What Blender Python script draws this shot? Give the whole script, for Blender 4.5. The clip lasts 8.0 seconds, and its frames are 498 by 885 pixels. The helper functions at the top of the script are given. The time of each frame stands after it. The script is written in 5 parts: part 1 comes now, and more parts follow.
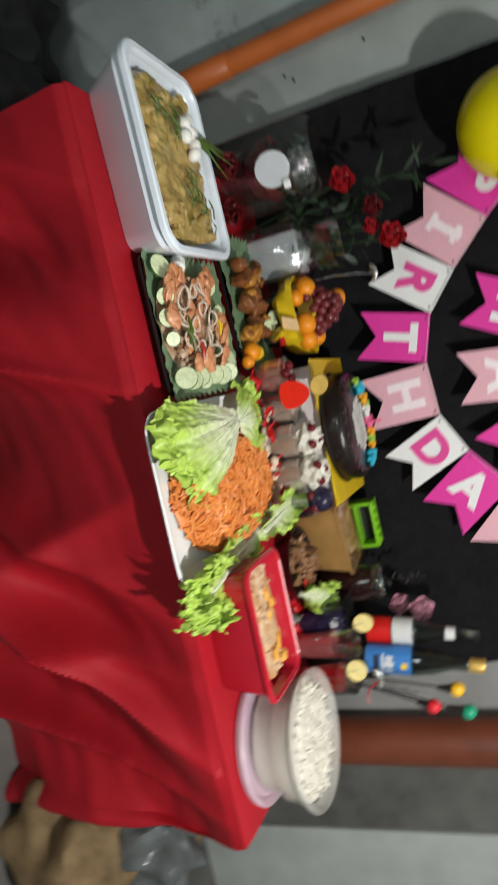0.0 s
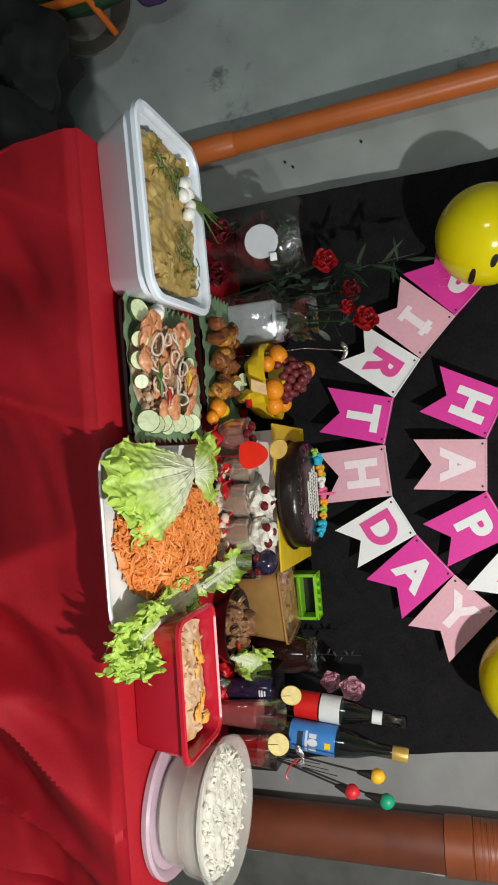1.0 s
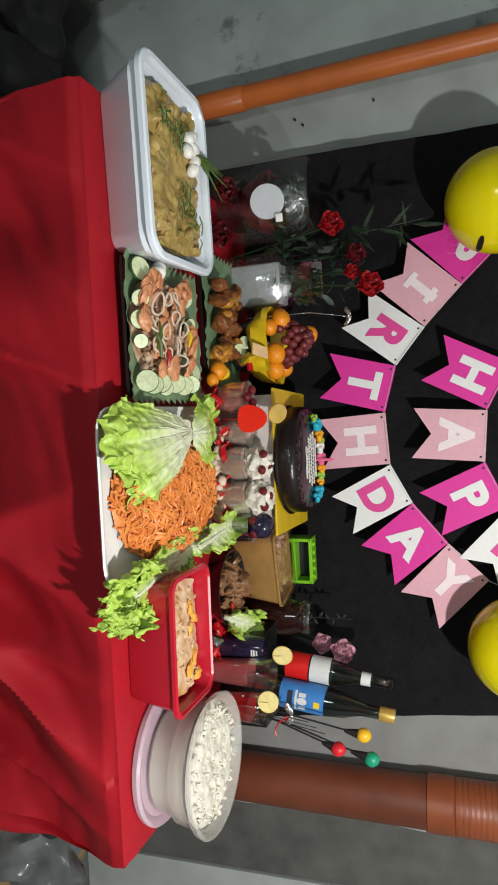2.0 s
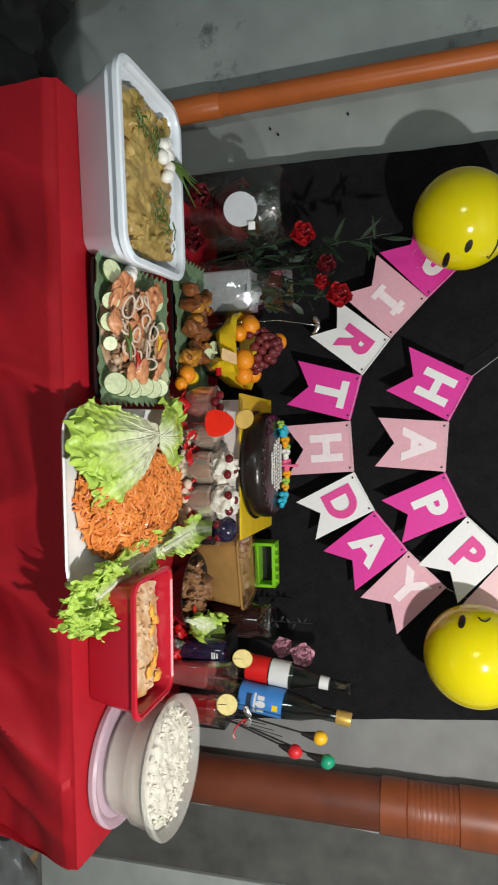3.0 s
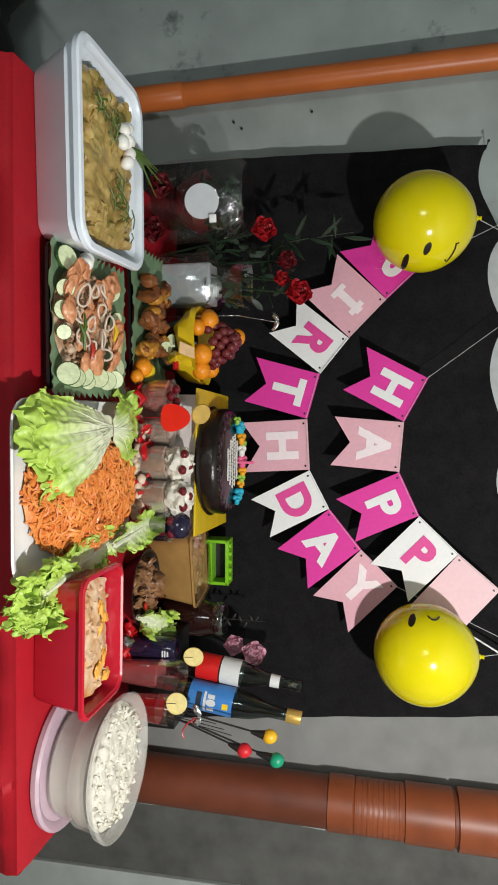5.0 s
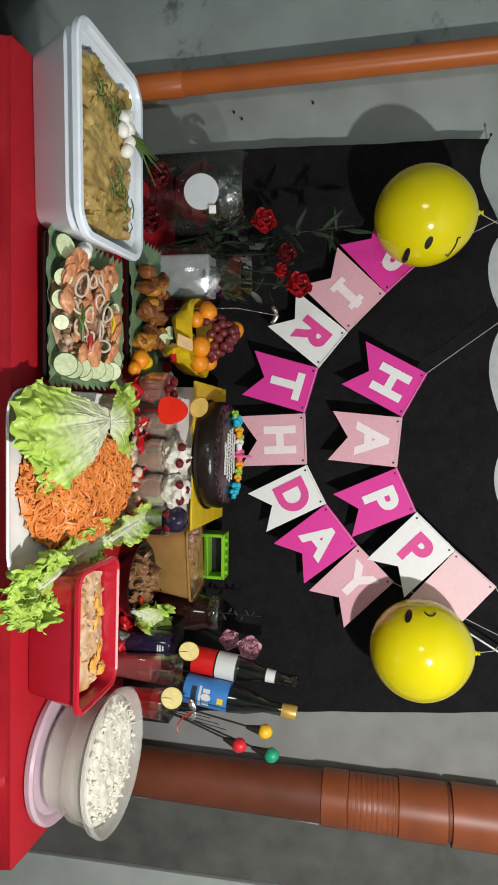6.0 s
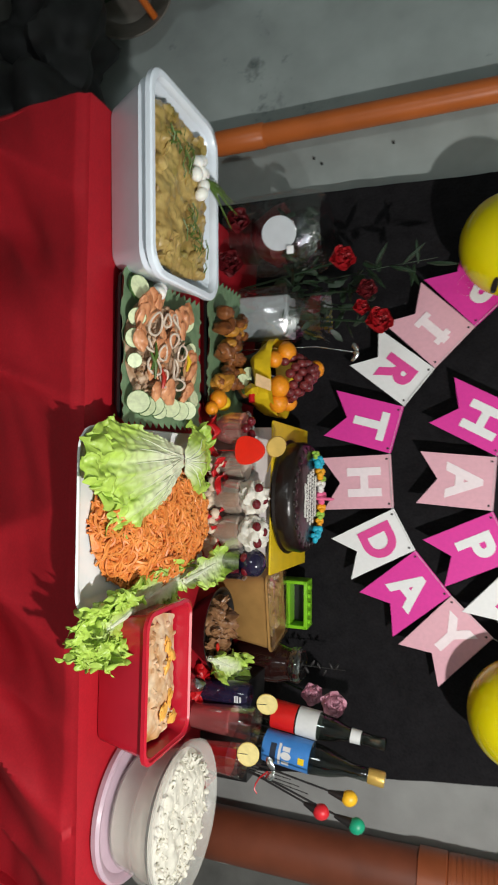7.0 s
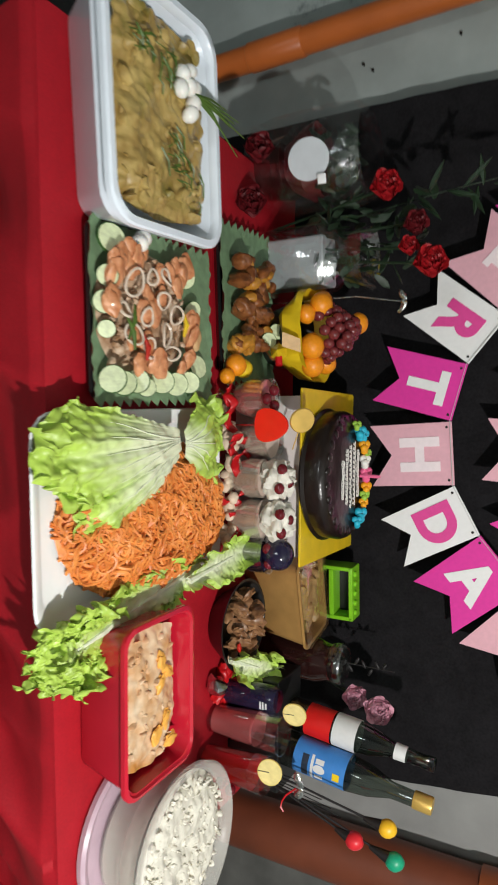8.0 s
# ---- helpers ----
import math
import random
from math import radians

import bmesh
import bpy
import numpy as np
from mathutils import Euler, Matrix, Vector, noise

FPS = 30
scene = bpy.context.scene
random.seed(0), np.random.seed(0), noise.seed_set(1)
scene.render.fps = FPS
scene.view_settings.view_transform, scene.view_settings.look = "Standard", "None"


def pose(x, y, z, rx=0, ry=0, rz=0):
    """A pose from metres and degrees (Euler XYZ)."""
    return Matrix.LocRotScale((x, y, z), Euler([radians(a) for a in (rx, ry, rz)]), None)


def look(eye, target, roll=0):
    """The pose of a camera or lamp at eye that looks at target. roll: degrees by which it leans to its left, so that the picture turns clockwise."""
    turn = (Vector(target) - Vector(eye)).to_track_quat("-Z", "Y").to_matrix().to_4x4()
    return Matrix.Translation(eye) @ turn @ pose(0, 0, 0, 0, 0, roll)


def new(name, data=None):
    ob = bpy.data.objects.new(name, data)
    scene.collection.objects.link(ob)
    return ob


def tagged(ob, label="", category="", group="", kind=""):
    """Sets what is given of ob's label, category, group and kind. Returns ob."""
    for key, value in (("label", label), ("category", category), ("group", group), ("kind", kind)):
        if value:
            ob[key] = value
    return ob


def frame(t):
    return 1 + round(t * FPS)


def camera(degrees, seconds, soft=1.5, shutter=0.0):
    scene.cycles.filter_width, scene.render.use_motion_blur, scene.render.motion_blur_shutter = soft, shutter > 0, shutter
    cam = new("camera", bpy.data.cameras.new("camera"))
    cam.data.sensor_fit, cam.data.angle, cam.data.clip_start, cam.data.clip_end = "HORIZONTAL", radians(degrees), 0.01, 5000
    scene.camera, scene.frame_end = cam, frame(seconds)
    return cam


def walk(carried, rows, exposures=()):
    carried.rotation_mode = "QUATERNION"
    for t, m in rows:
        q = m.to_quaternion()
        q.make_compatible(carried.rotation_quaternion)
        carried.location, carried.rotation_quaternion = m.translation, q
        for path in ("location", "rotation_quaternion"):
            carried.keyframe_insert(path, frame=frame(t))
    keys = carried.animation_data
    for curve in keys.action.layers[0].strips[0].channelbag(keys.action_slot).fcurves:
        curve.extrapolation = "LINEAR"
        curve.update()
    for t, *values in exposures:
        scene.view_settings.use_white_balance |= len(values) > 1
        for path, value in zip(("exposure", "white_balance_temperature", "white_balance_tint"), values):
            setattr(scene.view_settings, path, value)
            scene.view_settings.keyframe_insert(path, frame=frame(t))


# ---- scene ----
cam = camera(42.9, 8.0, soft=1.8, shutter=0.7)
PATH = [
    (0, (0.038, 0.165, 1.325), (0.115, 2.013, 0.564), 78.0),
    (0.5, (0.062, 0.136, 1.354), (-0.017, 2.017, 0.677), 84.8),
    (1, (0.068, 0.155, 1.338), (-0.05, 2.053, 0.719), 83.9),
    (1.5, (0.068, 0.162, 1.343), (0.01, 2.059, 0.714), 84.8),
    (2, (0.073, 0.158, 1.346), (0.063, 2.054, 0.711), 86.6),
    (3.5, (0.063, 0.141, 1.358), (0.066, 2.081, 0.874), 88.9),
    (4, (0.06, 0.145, 1.34), (0.1, 2.096, 0.901), 89.0),
    (4.5, (0.07, 0.152, 1.353), (0.067, 2.109, 0.937), 89.2),
    (6, (0.071, 0.17, 1.339), (0.087, 2.132, 0.953), 90.3),
    (6.5, (0.067, 0.165, 1.342), (-0.009, 2.089, 0.8), 87.8),
    (7, (0.098, 0.226, 1.367), (-0.049, 2.103, 0.692), 88.6),
    (7.5, (0.057, 0.358, 1.367), (-0.008, 2.189, 0.567), 89.8),
    (8, (0.026, 0.486, 1.426), (0.051, 2.247, 0.479), 89.8),
]
walk(cam, [(t, look(eye, target, roll)) for t, eye, target, roll in PATH])

# ---- light ----
world = bpy.data.worlds.new("night")
scene.world = world
world.use_nodes = True
world.node_tree.nodes["Background"].inputs[0].default_value = (0.75, 0.9, 1.0, 1)
world.node_tree.nodes["Background"].inputs[1].default_value = 0.10
BULB = (0.82, 0.36, 1.86)
bulb_data = bpy.data.lights.new("bulb", "POINT")
bulb_data.energy, bulb_data.color, bulb_data.shadow_soft_size = 100.0, (1.0, 0.98, 0.95), 0.022
new("bulb", bulb_data).location = BULB
# Added soft fill, unseen, behind the camera; placed by a faint second balloon glint.
fill_data = bpy.data.lights.new("soft_fill", "AREA")
fill_data.shape, fill_data.size, fill_data.size_y, fill_data.energy, fill_data.color = "RECTANGLE", 0.35, 0.6, 11.0, (0.92, 1.0, 1.0)
new("soft_fill", fill_data).matrix_world = look((-0.6, -1.6, 1.35), (0.0, 2.0, 1.1))
scene.view_settings.exposure = 0.0

# ---- geometry helpers ----
UP = Vector((0, 0, 1))


def nz(p, s=1.0, seed=0.0):
    return noise.noise(Vector((p[0] * s + seed * 7.31, p[1] * s - seed * 3.7, p[2] * s + seed * 1.9)))


def join(*geos):
    vs, fs = [], []
    for g in geos:
        k = len(vs)
        vs.extend(g[0])
        fs.extend(tuple(i + k for i in f) for f in g[1])
    return vs, fs


def at(geo, m):
    if not isinstance(m, Matrix):
        m = Matrix.Translation(m)
    return [m @ Vector(v) for v in geo[0]], geo[1]


def loft(rings, cap0=True, cap1=True):
    n = len(rings[0])
    vs = [Vector(p) for r in rings for p in r]
    fs = [(k * n + i, k * n + (i + 1) % n, (k + 1) * n + (i + 1) % n, (k + 1) * n + i) for k in range(len(rings) - 1) for i in range(n)]
    if cap0:
        fs.append(tuple(reversed(range(n))))
    if cap1:
        fs.append(tuple((len(rings) - 1) * n + i for i in range(n)))
    return vs, fs


def circle(r, z, n=24, wob=0.0, seed=0.0):
    return [(r * (1 + wob * nz((math.cos(2 * math.pi * i / n), math.sin(2 * math.pi * i / n), z * 20), 1.5, seed)) * math.cos(2 * math.pi * i / n),
             r * (1 + wob * nz((math.cos(2 * math.pi * i / n), math.sin(2 * math.pi * i / n), z * 20), 1.5, seed)) * math.sin(2 * math.pi * i / n), z) for i in range(n)]


def lathe(profile, n=24, cap0=True, cap1=True, wob=0.0, seed=0.0):
    return loft([circle(max(r, 1e-4), z, n, wob, seed) for r, z in profile], cap0, cap1)


def rrect(w, d, r, z, n=5):
    pts = []
    for cx, cy, a0 in ((1, 1, 0), (-1, 1, 90), (-1, -1, 180), (1, -1, 270)):
        for k in range(n + 1):
            a = radians(a0 + 90 * k / n)
            pts.append((cx * (w / 2 - r) + r * math.cos(a), cy * (d / 2 - r) + r * math.sin(a), z))
    return pts


def rbox(w, d, h, r=0.01, e=0.003):
    """A box with rounded upright corners and eased top and bottom edges, standing on z = 0."""
    r = min(r, w / 2 - 1e-4, d / 2 - 1e-4)
    return loft([rrect(w - 2 * e, d - 2 * e, max(r - e, 1e-3), 0), rrect(w, d, r, e), rrect(w, d, r, h - e), rrect(w - 2 * e, d - 2 * e, max(r - e, 1e-3), h)])


def tub(w0, d0, w1, d1, h, r=0.03, t=0.003, lip=0.006, floor=0.004):
    """An open container: outer wall, rolled lip, inner wall, floor."""
    return loft([rrect(w0 - 0.01, d0 - 0.01, r * 0.7, 0), rrect(w0, d0, r * 0.8, 0.005), rrect(w1 - 0.002, d1 - 0.002, r, h - 0.008),
                 rrect(w1 + lip, d1 + lip, r, h - 0.006), rrect(w1 + lip, d1 + lip, r, h - 0.001), rrect(w1, d1, r, h),
                 rrect(w1 - 2 * t, d1 - 2 * t, r, h - 0.002), rrect(w0 - 2 * t, d0 - 2 * t, r * 0.75, floor)])


def tube(pts, r, n=6, closed=False):
    pts = [Vector(p) for p in pts]
    rings = []
    side = None
    for k, p in enumerate(pts):
        a, b = pts[max(k - 1, 0)], pts[min(k + 1, len(pts) - 1)]
        d = (b - a).normalized() if (b - a).length > 1e-9 else UP.copy()
        if side is None:
            side = d.cross(UP if abs(d.z) < 0.9 else Vector((1, 0, 0))).normalized()
        side = (side - d * side.dot(d)).normalized()
        up = d.cross(side)
        rr = r[k] if isinstance(r, (list, tuple)) else r
        rings.append([p + (side * math.cos(2 * math.pi * i / n) + up * math.sin(2 * math.pi * i / n)) * rr for i in range(n)])
    return loft(rings)


_ico = {}


def ico(sub):
    if sub not in _ico:
        bm = bmesh.new()
        bmesh.ops.create_icosphere(bm, subdivisions=sub, radius=1.0)
        _ico[sub] = ([v.co.copy() for v in bm.verts], [tuple(v.index for v in f.verts) for f in bm.faces])
        bm.free()
    return _ico[sub]


def blob(c, rad, amp=0.0, seed=0.0, sub=2, freq=1.6, m=None):
    rad = (rad, rad, rad) if isinstance(rad, (int, float)) else rad
    c = Vector(c)
    vs = []
    for v in ico(sub)[0]:
        k = 1 + amp * nz(v, freq, seed + 0.37)
        p = Vector((v.x * rad[0] * k, v.y * rad[1] * k, v.z * rad[2] * k))
        vs.append(c + (m @ p if m else p))
    return vs, ico(sub)[1]


def grid(nu, nv, f):
    vs = [Vector(f(i / nu, j / nv)) for j in range(nv + 1) for i in range(nu + 1)]
    w = nu + 1
    return vs, [(j * w + i, j * w + i + 1, (j + 1) * w + i + 1, (j + 1) * w + i) for j in range(nv) for i in range(nu)]


def plate_of(outline, y0, t):
    """A flat piece cut from a sheet: an outline in x and z, its face at y0, t thick."""
    n = len(outline)
    vs = [Vector((x, y0, z)) for x, z in outline] + [Vector((x, y0 + t, z)) for x, z in outline]
    return vs, [tuple(range(n)), tuple(range(2 * n - 1, n - 1, -1))] + [(i, n + i, n + (i + 1) % n, (i + 1) % n) for i in range(n)]


def turn(rx=0, ry=0, rz=0):
    return Euler((radians(rx), radians(ry), radians(rz))).to_matrix()


def mesh_of(name, geo, material, smooth=True, uv=None, sharp=42):
    me = bpy.data.meshes.new(name)
    me.from_pydata([tuple(v) for v in geo[0]], [], geo[1])
    bm = bmesh.new()
    bm.from_mesh(me)
    if uv is None:
        bmesh.ops.recalc_face_normals(bm, faces=bm.faces)
    bm.to_mesh(me)
    bm.free()
    me.materials.append(material)
    if smooth:
        me.polygons.foreach_set("use_smooth", [True] * len(me.polygons))
        me.set_sharp_from_angle(angle=radians(sharp if uv is None else 180))
    if uv is not None:
        lay = me.uv_layers.new(name="leaf")
        for lp in me.loops:
            lay.data[lp.index].uv = uv[lp.vertex_index]
    return me


def part(name, geo, material, parent=None, label="", smooth=True, uv=None, sharp=42):
    ob = new(name, mesh_of(name, geo, material, smooth, uv, sharp))
    if parent is not None:
        ob.parent = parent
    if label:
        ob["label"] = label
    return ob


def thing(name, m, label, category, group="", kind=""):
    ob = new(name)
    ob.empty_display_size = 0.05
    ob.matrix_basis = m if isinstance(m, Matrix) else Matrix.Translation(m)
    return tagged(ob, label, category, group, kind)


def letter_geo(ch, size, bold=0.02):
    cu = bpy.data.curves.new("letter", "FONT")
    cu.body, cu.size, cu.align_x, cu.align_y, cu.extrude, cu.offset = ch, size, "CENTER", "CENTER", 0.0006, bold * size
    ob = new("letter_source", cu)
    dg = bpy.context.evaluated_depsgraph_get()
    me = ob.evaluated_get(dg).to_mesh()
    geo = ([v.co.copy() for v in me.vertices], [tuple(p.vertices) for p in me.polygons])
    bpy.data.objects.remove(ob)
    return geo


# ---- materials ----
def mat(name, col, rough=0.5, var=0.12, scale=30.0, bump=0.15, metal=0.0, col2=None, trans=0.0, sss=0.0, coat=0.0, ior=1.45, alpha=1.0, sheen=0.0, spec=0.5):
    m = bpy.data.materials.new(name)
    m.use_nodes = True
    nt = m.node_tree
    b = nt.nodes["Principled BSDF"]
    b.inputs["Roughness"].default_value = rough
    b.inputs["Metallic"].default_value = metal
    b.inputs["IOR"].default_value = ior
    b.inputs["Transmission Weight"].default_value = trans
    b.inputs["Coat Weight"].default_value = coat
    b.inputs["Sheen Weight"].default_value = sheen
    b.inputs["Alpha"].default_value = alpha
    b.inputs["Specular IOR Level"].default_value = spec
    if sss:
        b.inputs["Subsurface Weight"].default_value = sss
        b.inputs["Subsurface Radius"].default_value = (0.01, 0.006, 0.004)
        b.inputs["Subsurface Scale"].default_value = 0.5
    tc = nt.nodes.new("ShaderNodeTexCoord")
    n1 = nt.nodes.new("ShaderNodeTexNoise")
    n1.inputs["Scale"].default_value, n1.inputs["Detail"].default_value = scale, 5.0
    nt.links.new(tc.outputs["Object"], n1.inputs["Vector"])
    n2 = nt.nodes.new("ShaderNodeTexNoise")
    n2.inputs["Scale"].default_value, n2.inputs["Detail"].default_value = scale * 0.17, 3.0
    nt.links.new(tc.outputs["Object"], n2.inputs["Vector"])
    mx = nt.nodes.new("ShaderNodeMix")
    mx.data_type = "FLOAT"
    mx.inputs[0].default_value = 0.4
    nt.links.new(n1.outputs["Fac"], mx.inputs[2])
    nt.links.new(n2.outputs["Fac"], mx.inputs[3])
    rp = nt.nodes.new("ShaderNodeValToRGB")
    c2 = col2 or tuple(min(1, c * (1 + var)) for c in col)
    c1 = tuple(c * (1 - var) for c in col)
    rp.color_ramp.elements[0].position, rp.color_ramp.elements[1].position = 0.35, 0.65
    rp.color_ramp.elements[0].color, rp.color_ramp.elements[1].color = (*c1, 1), (*c2, 1)
    nt.links.new(mx.outputs[0], rp.inputs[0])
    nt.links.new(rp.outputs[0], b.inputs["Base Color"])
    if bump:
        bp = nt.nodes.new("ShaderNodeBump")
        bp.inputs["Strength"].default_value, bp.inputs["Distance"].default_value = bump, 0.004
        nt.links.new(n1.outputs["Fac"], bp.inputs["Height"])
        nt.links.new(bp.outputs[0], b.inputs["Normal"])
    return m


def film_mat(name, col=(1, 1, 1), gloss=0.14, rough=0.08, crinkle=60.0, tint=(1, 1, 1)):
    """Thin clear plastic film: mostly see-through, with crumpled gloss."""
    m = bpy.data.materials.new(name)
    m.use_nodes = True
    nt = m.node_tree
    out = nt.nodes["Material Output"]
    nt.nodes.remove(nt.nodes["Principled BSDF"])
    tr, gl, mx = nt.nodes.new("ShaderNodeBsdfTransparent"), nt.nodes.new("ShaderNodeBsdfGlossy"), nt.nodes.new("ShaderNodeMixShader")
    tr.inputs[0].default_value, gl.inputs[0].default_value, gl.inputs["Roughness"].default_value = (*tint, 1), (*col, 1), rough
    tc, n1, bp = nt.nodes.new("ShaderNodeTexCoord"), nt.nodes.new("ShaderNodeTexNoise"), nt.nodes.new("ShaderNodeBump")
    n1.inputs["Scale"].default_value, n1.inputs["Detail"].default_value = crinkle, 3.0
    bp.inputs["Strength"].default_value, bp.inputs["Distance"].default_value = 0.8, 0.006
    nt.links.new(tc.outputs["Object"], n1.inputs["Vector"])
    nt.links.new(n1.outputs["Fac"], bp.inputs["Height"])
    nt.links.new(bp.outputs[0], gl.inputs["Normal"])
    mx.inputs[0].default_value = gloss
    nt.links.new(tr.outputs[0], mx.inputs[1])
    nt.links.new(gl.outputs[0], mx.inputs[2])
    nt.links.new(mx.outputs[0], out.inputs[0])
    return m


def lettuce_mat(name, green, pale, rib=0.2):
    m = mat(name, green, 0.42, 0.25, 45, 0.25, coat=0.15)
    nt = m.node_tree
    b = nt.nodes["Principled BSDF"]
    ramp = b.inputs["Base Color"].links[0].from_node
    uvn, sep = nt.nodes.new("ShaderNodeUVMap"), nt.nodes.new("ShaderNodeSeparateXYZ")
    uvn.uv_map = "leaf"
    nt.links.new(uvn.outputs[0], sep.inputs[0])
    mr = nt.nodes.new("ShaderNodeValToRGB")
    mr.color_ramp.elements[0].position, mr.color_ramp.elements[1].position = rib * 0.3, 0.75
    mr.color_ramp.elements[0].color, mr.color_ramp.elements[1].color = (0, 0, 0, 1), (1, 1, 1, 1)
    nt.links.new(sep.outputs[0], mr.inputs[0])
    mx = nt.nodes.new("ShaderNodeMix")
    mx.data_type = "RGBA"
    mx.inputs[6].default_value = (*pale, 1)
    nt.links.new(mr.outputs[0], mx.inputs[0])
    nt.links.new(ramp.outputs[0], mx.inputs[7])
    nt.links.new(mx.outputs[2], b.inputs["Base Color"])
    b.inputs["Transmission Weight"].default_value = 0.0
    return m


def stain(m, scale, lo, hi, col, stretch=(1, 1, 1)):
    """Dark blotches with a ragged edge over a material's own colour."""
    nt = m.node_tree
    b = nt.nodes["Principled BSDF"]
    src = b.inputs["Base Color"].links[0].from_socket
    tc, mp, n1, rp, mx = (nt.nodes.new(k) for k in ("ShaderNodeTexCoord", "ShaderNodeMapping", "ShaderNodeTexNoise", "ShaderNodeValToRGB", "ShaderNodeMix"))
    mx.data_type = "RGBA"
    mp.inputs["Scale"].default_value = stretch
    n1.inputs["Scale"].default_value, n1.inputs["Detail"].default_value, n1.inputs["Roughness"].default_value = scale, 8.0, 0.68
    rp.color_ramp.elements[0].position, rp.color_ramp.elements[1].position = lo, hi
    nt.links.new(tc.outputs["Object"], mp.inputs[0])
    nt.links.new(mp.outputs[0], n1.inputs["Vector"])
    nt.links.new(n1.outputs["Fac"], rp.inputs[0])
    nt.links.new(rp.outputs[0], mx.inputs[0])
    nt.links.new(src, mx.inputs[6])
    mx.inputs[7].default_value = (*col, 1)
    nt.links.new(mx.outputs[2], b.inputs["Base Color"])
    return m


M = {}
M["plaster"] = mat("plaster", (0.37, 0.415, 0.40), 0.9, 0.14, 9, 0.25)
M["plaster_pale"] = mat("plaster_pale", (0.43, 0.46, 0.44), 0.85, 0.12, 9, 0.2)
M["plaster_dirty"] = mat("plaster_dirty", (0.36, 0.41, 0.40), 0.9, 0.2, 5, 0.3)
M["concrete"] = mat("concrete", (0.112, 0.110, 0.102), 0.92, 0.25, 14, 0.4)
stain(M["plaster_dirty"], 3.2, 0.60, 0.68, (0.13, 0.16, 0.155))
stain(M["plaster"], 4.5, 0.66, 0.70, (0.22, 0.24, 0.22), (1, 1, 0.6))
stain(M["plaster_pale"], 4.0, 0.62, 0.72, (0.30, 0.33, 0.31))
M["plaster_grey"] = mat("plaster_grey", (0.27, 0.27, 0.26), 0.9, 0.15, 10, 0.3)
M["block"] = mat("block", (0.50, 0.52, 0.52), 0.9, 0.15, 25, 0.4)
M["floor"] = mat("floor_concrete", (0.13, 0.125, 0.115), 0.85, 0.3, 8, 0.3)
M["pipe"] = mat("orange_pvc", (0.55, 0.14, 0.03), 0.38, 0.16, 7, 0.06)
stain(M["pipe"], 6.0, 0.62, 0.74, (0.25, 0.07, 0.03), (1, 1, 0.3))
# Darker copies of the pipe orange: the shade is put into the colour.
M["pipe_dark"] = mat("orange_pvc_shaded", (0.17, 0.045, 0.021), 0.5, 0.3, 7, 0.1)
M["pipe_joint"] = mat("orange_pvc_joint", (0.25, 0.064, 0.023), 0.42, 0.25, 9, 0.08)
M["black_cloth"] = mat("black_cloth", (0.0130, 0.0122, 0.0135), 0.95, 0.3, 160, 0.2, spec=0.1)
M["red_cloth"] = mat("red_cloth", (0.39, 0.009, 0.018), 0.55, 0.10, 220, 0.06, spec=0.35)
M["white_plastic"] = mat("white_plastic", (0.79, 0.86, 0.94), 0.28, 0.04, 20, 0.02, coat=0.2)
M["white_ceramic"] = mat("white_ceramic", (0.90, 0.91, 0.90), 0.2, 0.03, 20, 0.0, coat=0.3)
M["red_plastic"] = mat("red_plastic", (0.50, 0.012, 0.03), 0.25, 0.06, 20, 0.02, coat=0.2)
M["banana_leaf"] = mat("banana_leaf", (0.17, 0.27, 0.15), 0.5, 0.2, 60, 0.1)
M["black_plastic"] = mat("black_plastic", (0.012, 0.012, 0.012), 0.3, 0.2, 20, 0.02)
M["yellow_balloon"] = mat("yellow_rubber", (0.72, 0.62, 0.004), 0.14, 0.04, 12, 0.0, sss=0.15)
M["box_white"] = mat("dull_white_card", (0.50, 0.54, 0.56), 0.5, 0.15, 20, 0.1)
M["tag_white"] = mat("grey_white_card", (0.60, 0.63, 0.66), 0.5, 0.05, 40, 0.05)
M["ink"] = mat("black_ink", (0.012, 0.010, 0.008), 0.4, 0.1, 60, 0.0)
M["magenta"] = mat("magenta_paper", (0.72, 0.03, 0.33), 0.6, 0.05, 90, 0.05)
M["pink"] = mat("pink_paper", (0.74, 0.40, 0.47), 0.6, 0.05, 90, 0.05)
M["paper"] = mat("white_paper", (0.80, 0.80, 0.80), 0.6, 0.03, 90, 0.05)
M["pinkish"] = mat("letter_pink", (0.72, 0.06, 0.30), 0.6, 0.05, 90, 0.0)
M["letter_pale"] = mat("letter_pale", (0.88, 0.76, 0.79), 0.6, 0.04, 90, 0.0)
M["pink_pale"] = mat("pale_pink_paper", (0.80, 0.54, 0.58), 0.6, 0.04, 90, 0.05)
M["string"] = mat("grey_string", (0.55, 0.55, 0.54), 0.7, 0.1, 90, 0.0)

# ---- structure ----
WALL_Y = 2.12


def slab(name, x0, x1, y0, y1, z0, z1, material, label, kind="structure", parent=None, e=0.002):
    g = rbox(x1 - x0, y1 - y0, z1 - z0, 0.003, e)
    ob = part(name, at(g, ((x0 + x1) / 2, (y0 + y1) / 2, z0)), material, parent, "", smooth=False)
    if parent is None:
        tagged(ob, label, "wall" if "wall" in name else name.split("_")[0], kind=kind)
    return ob


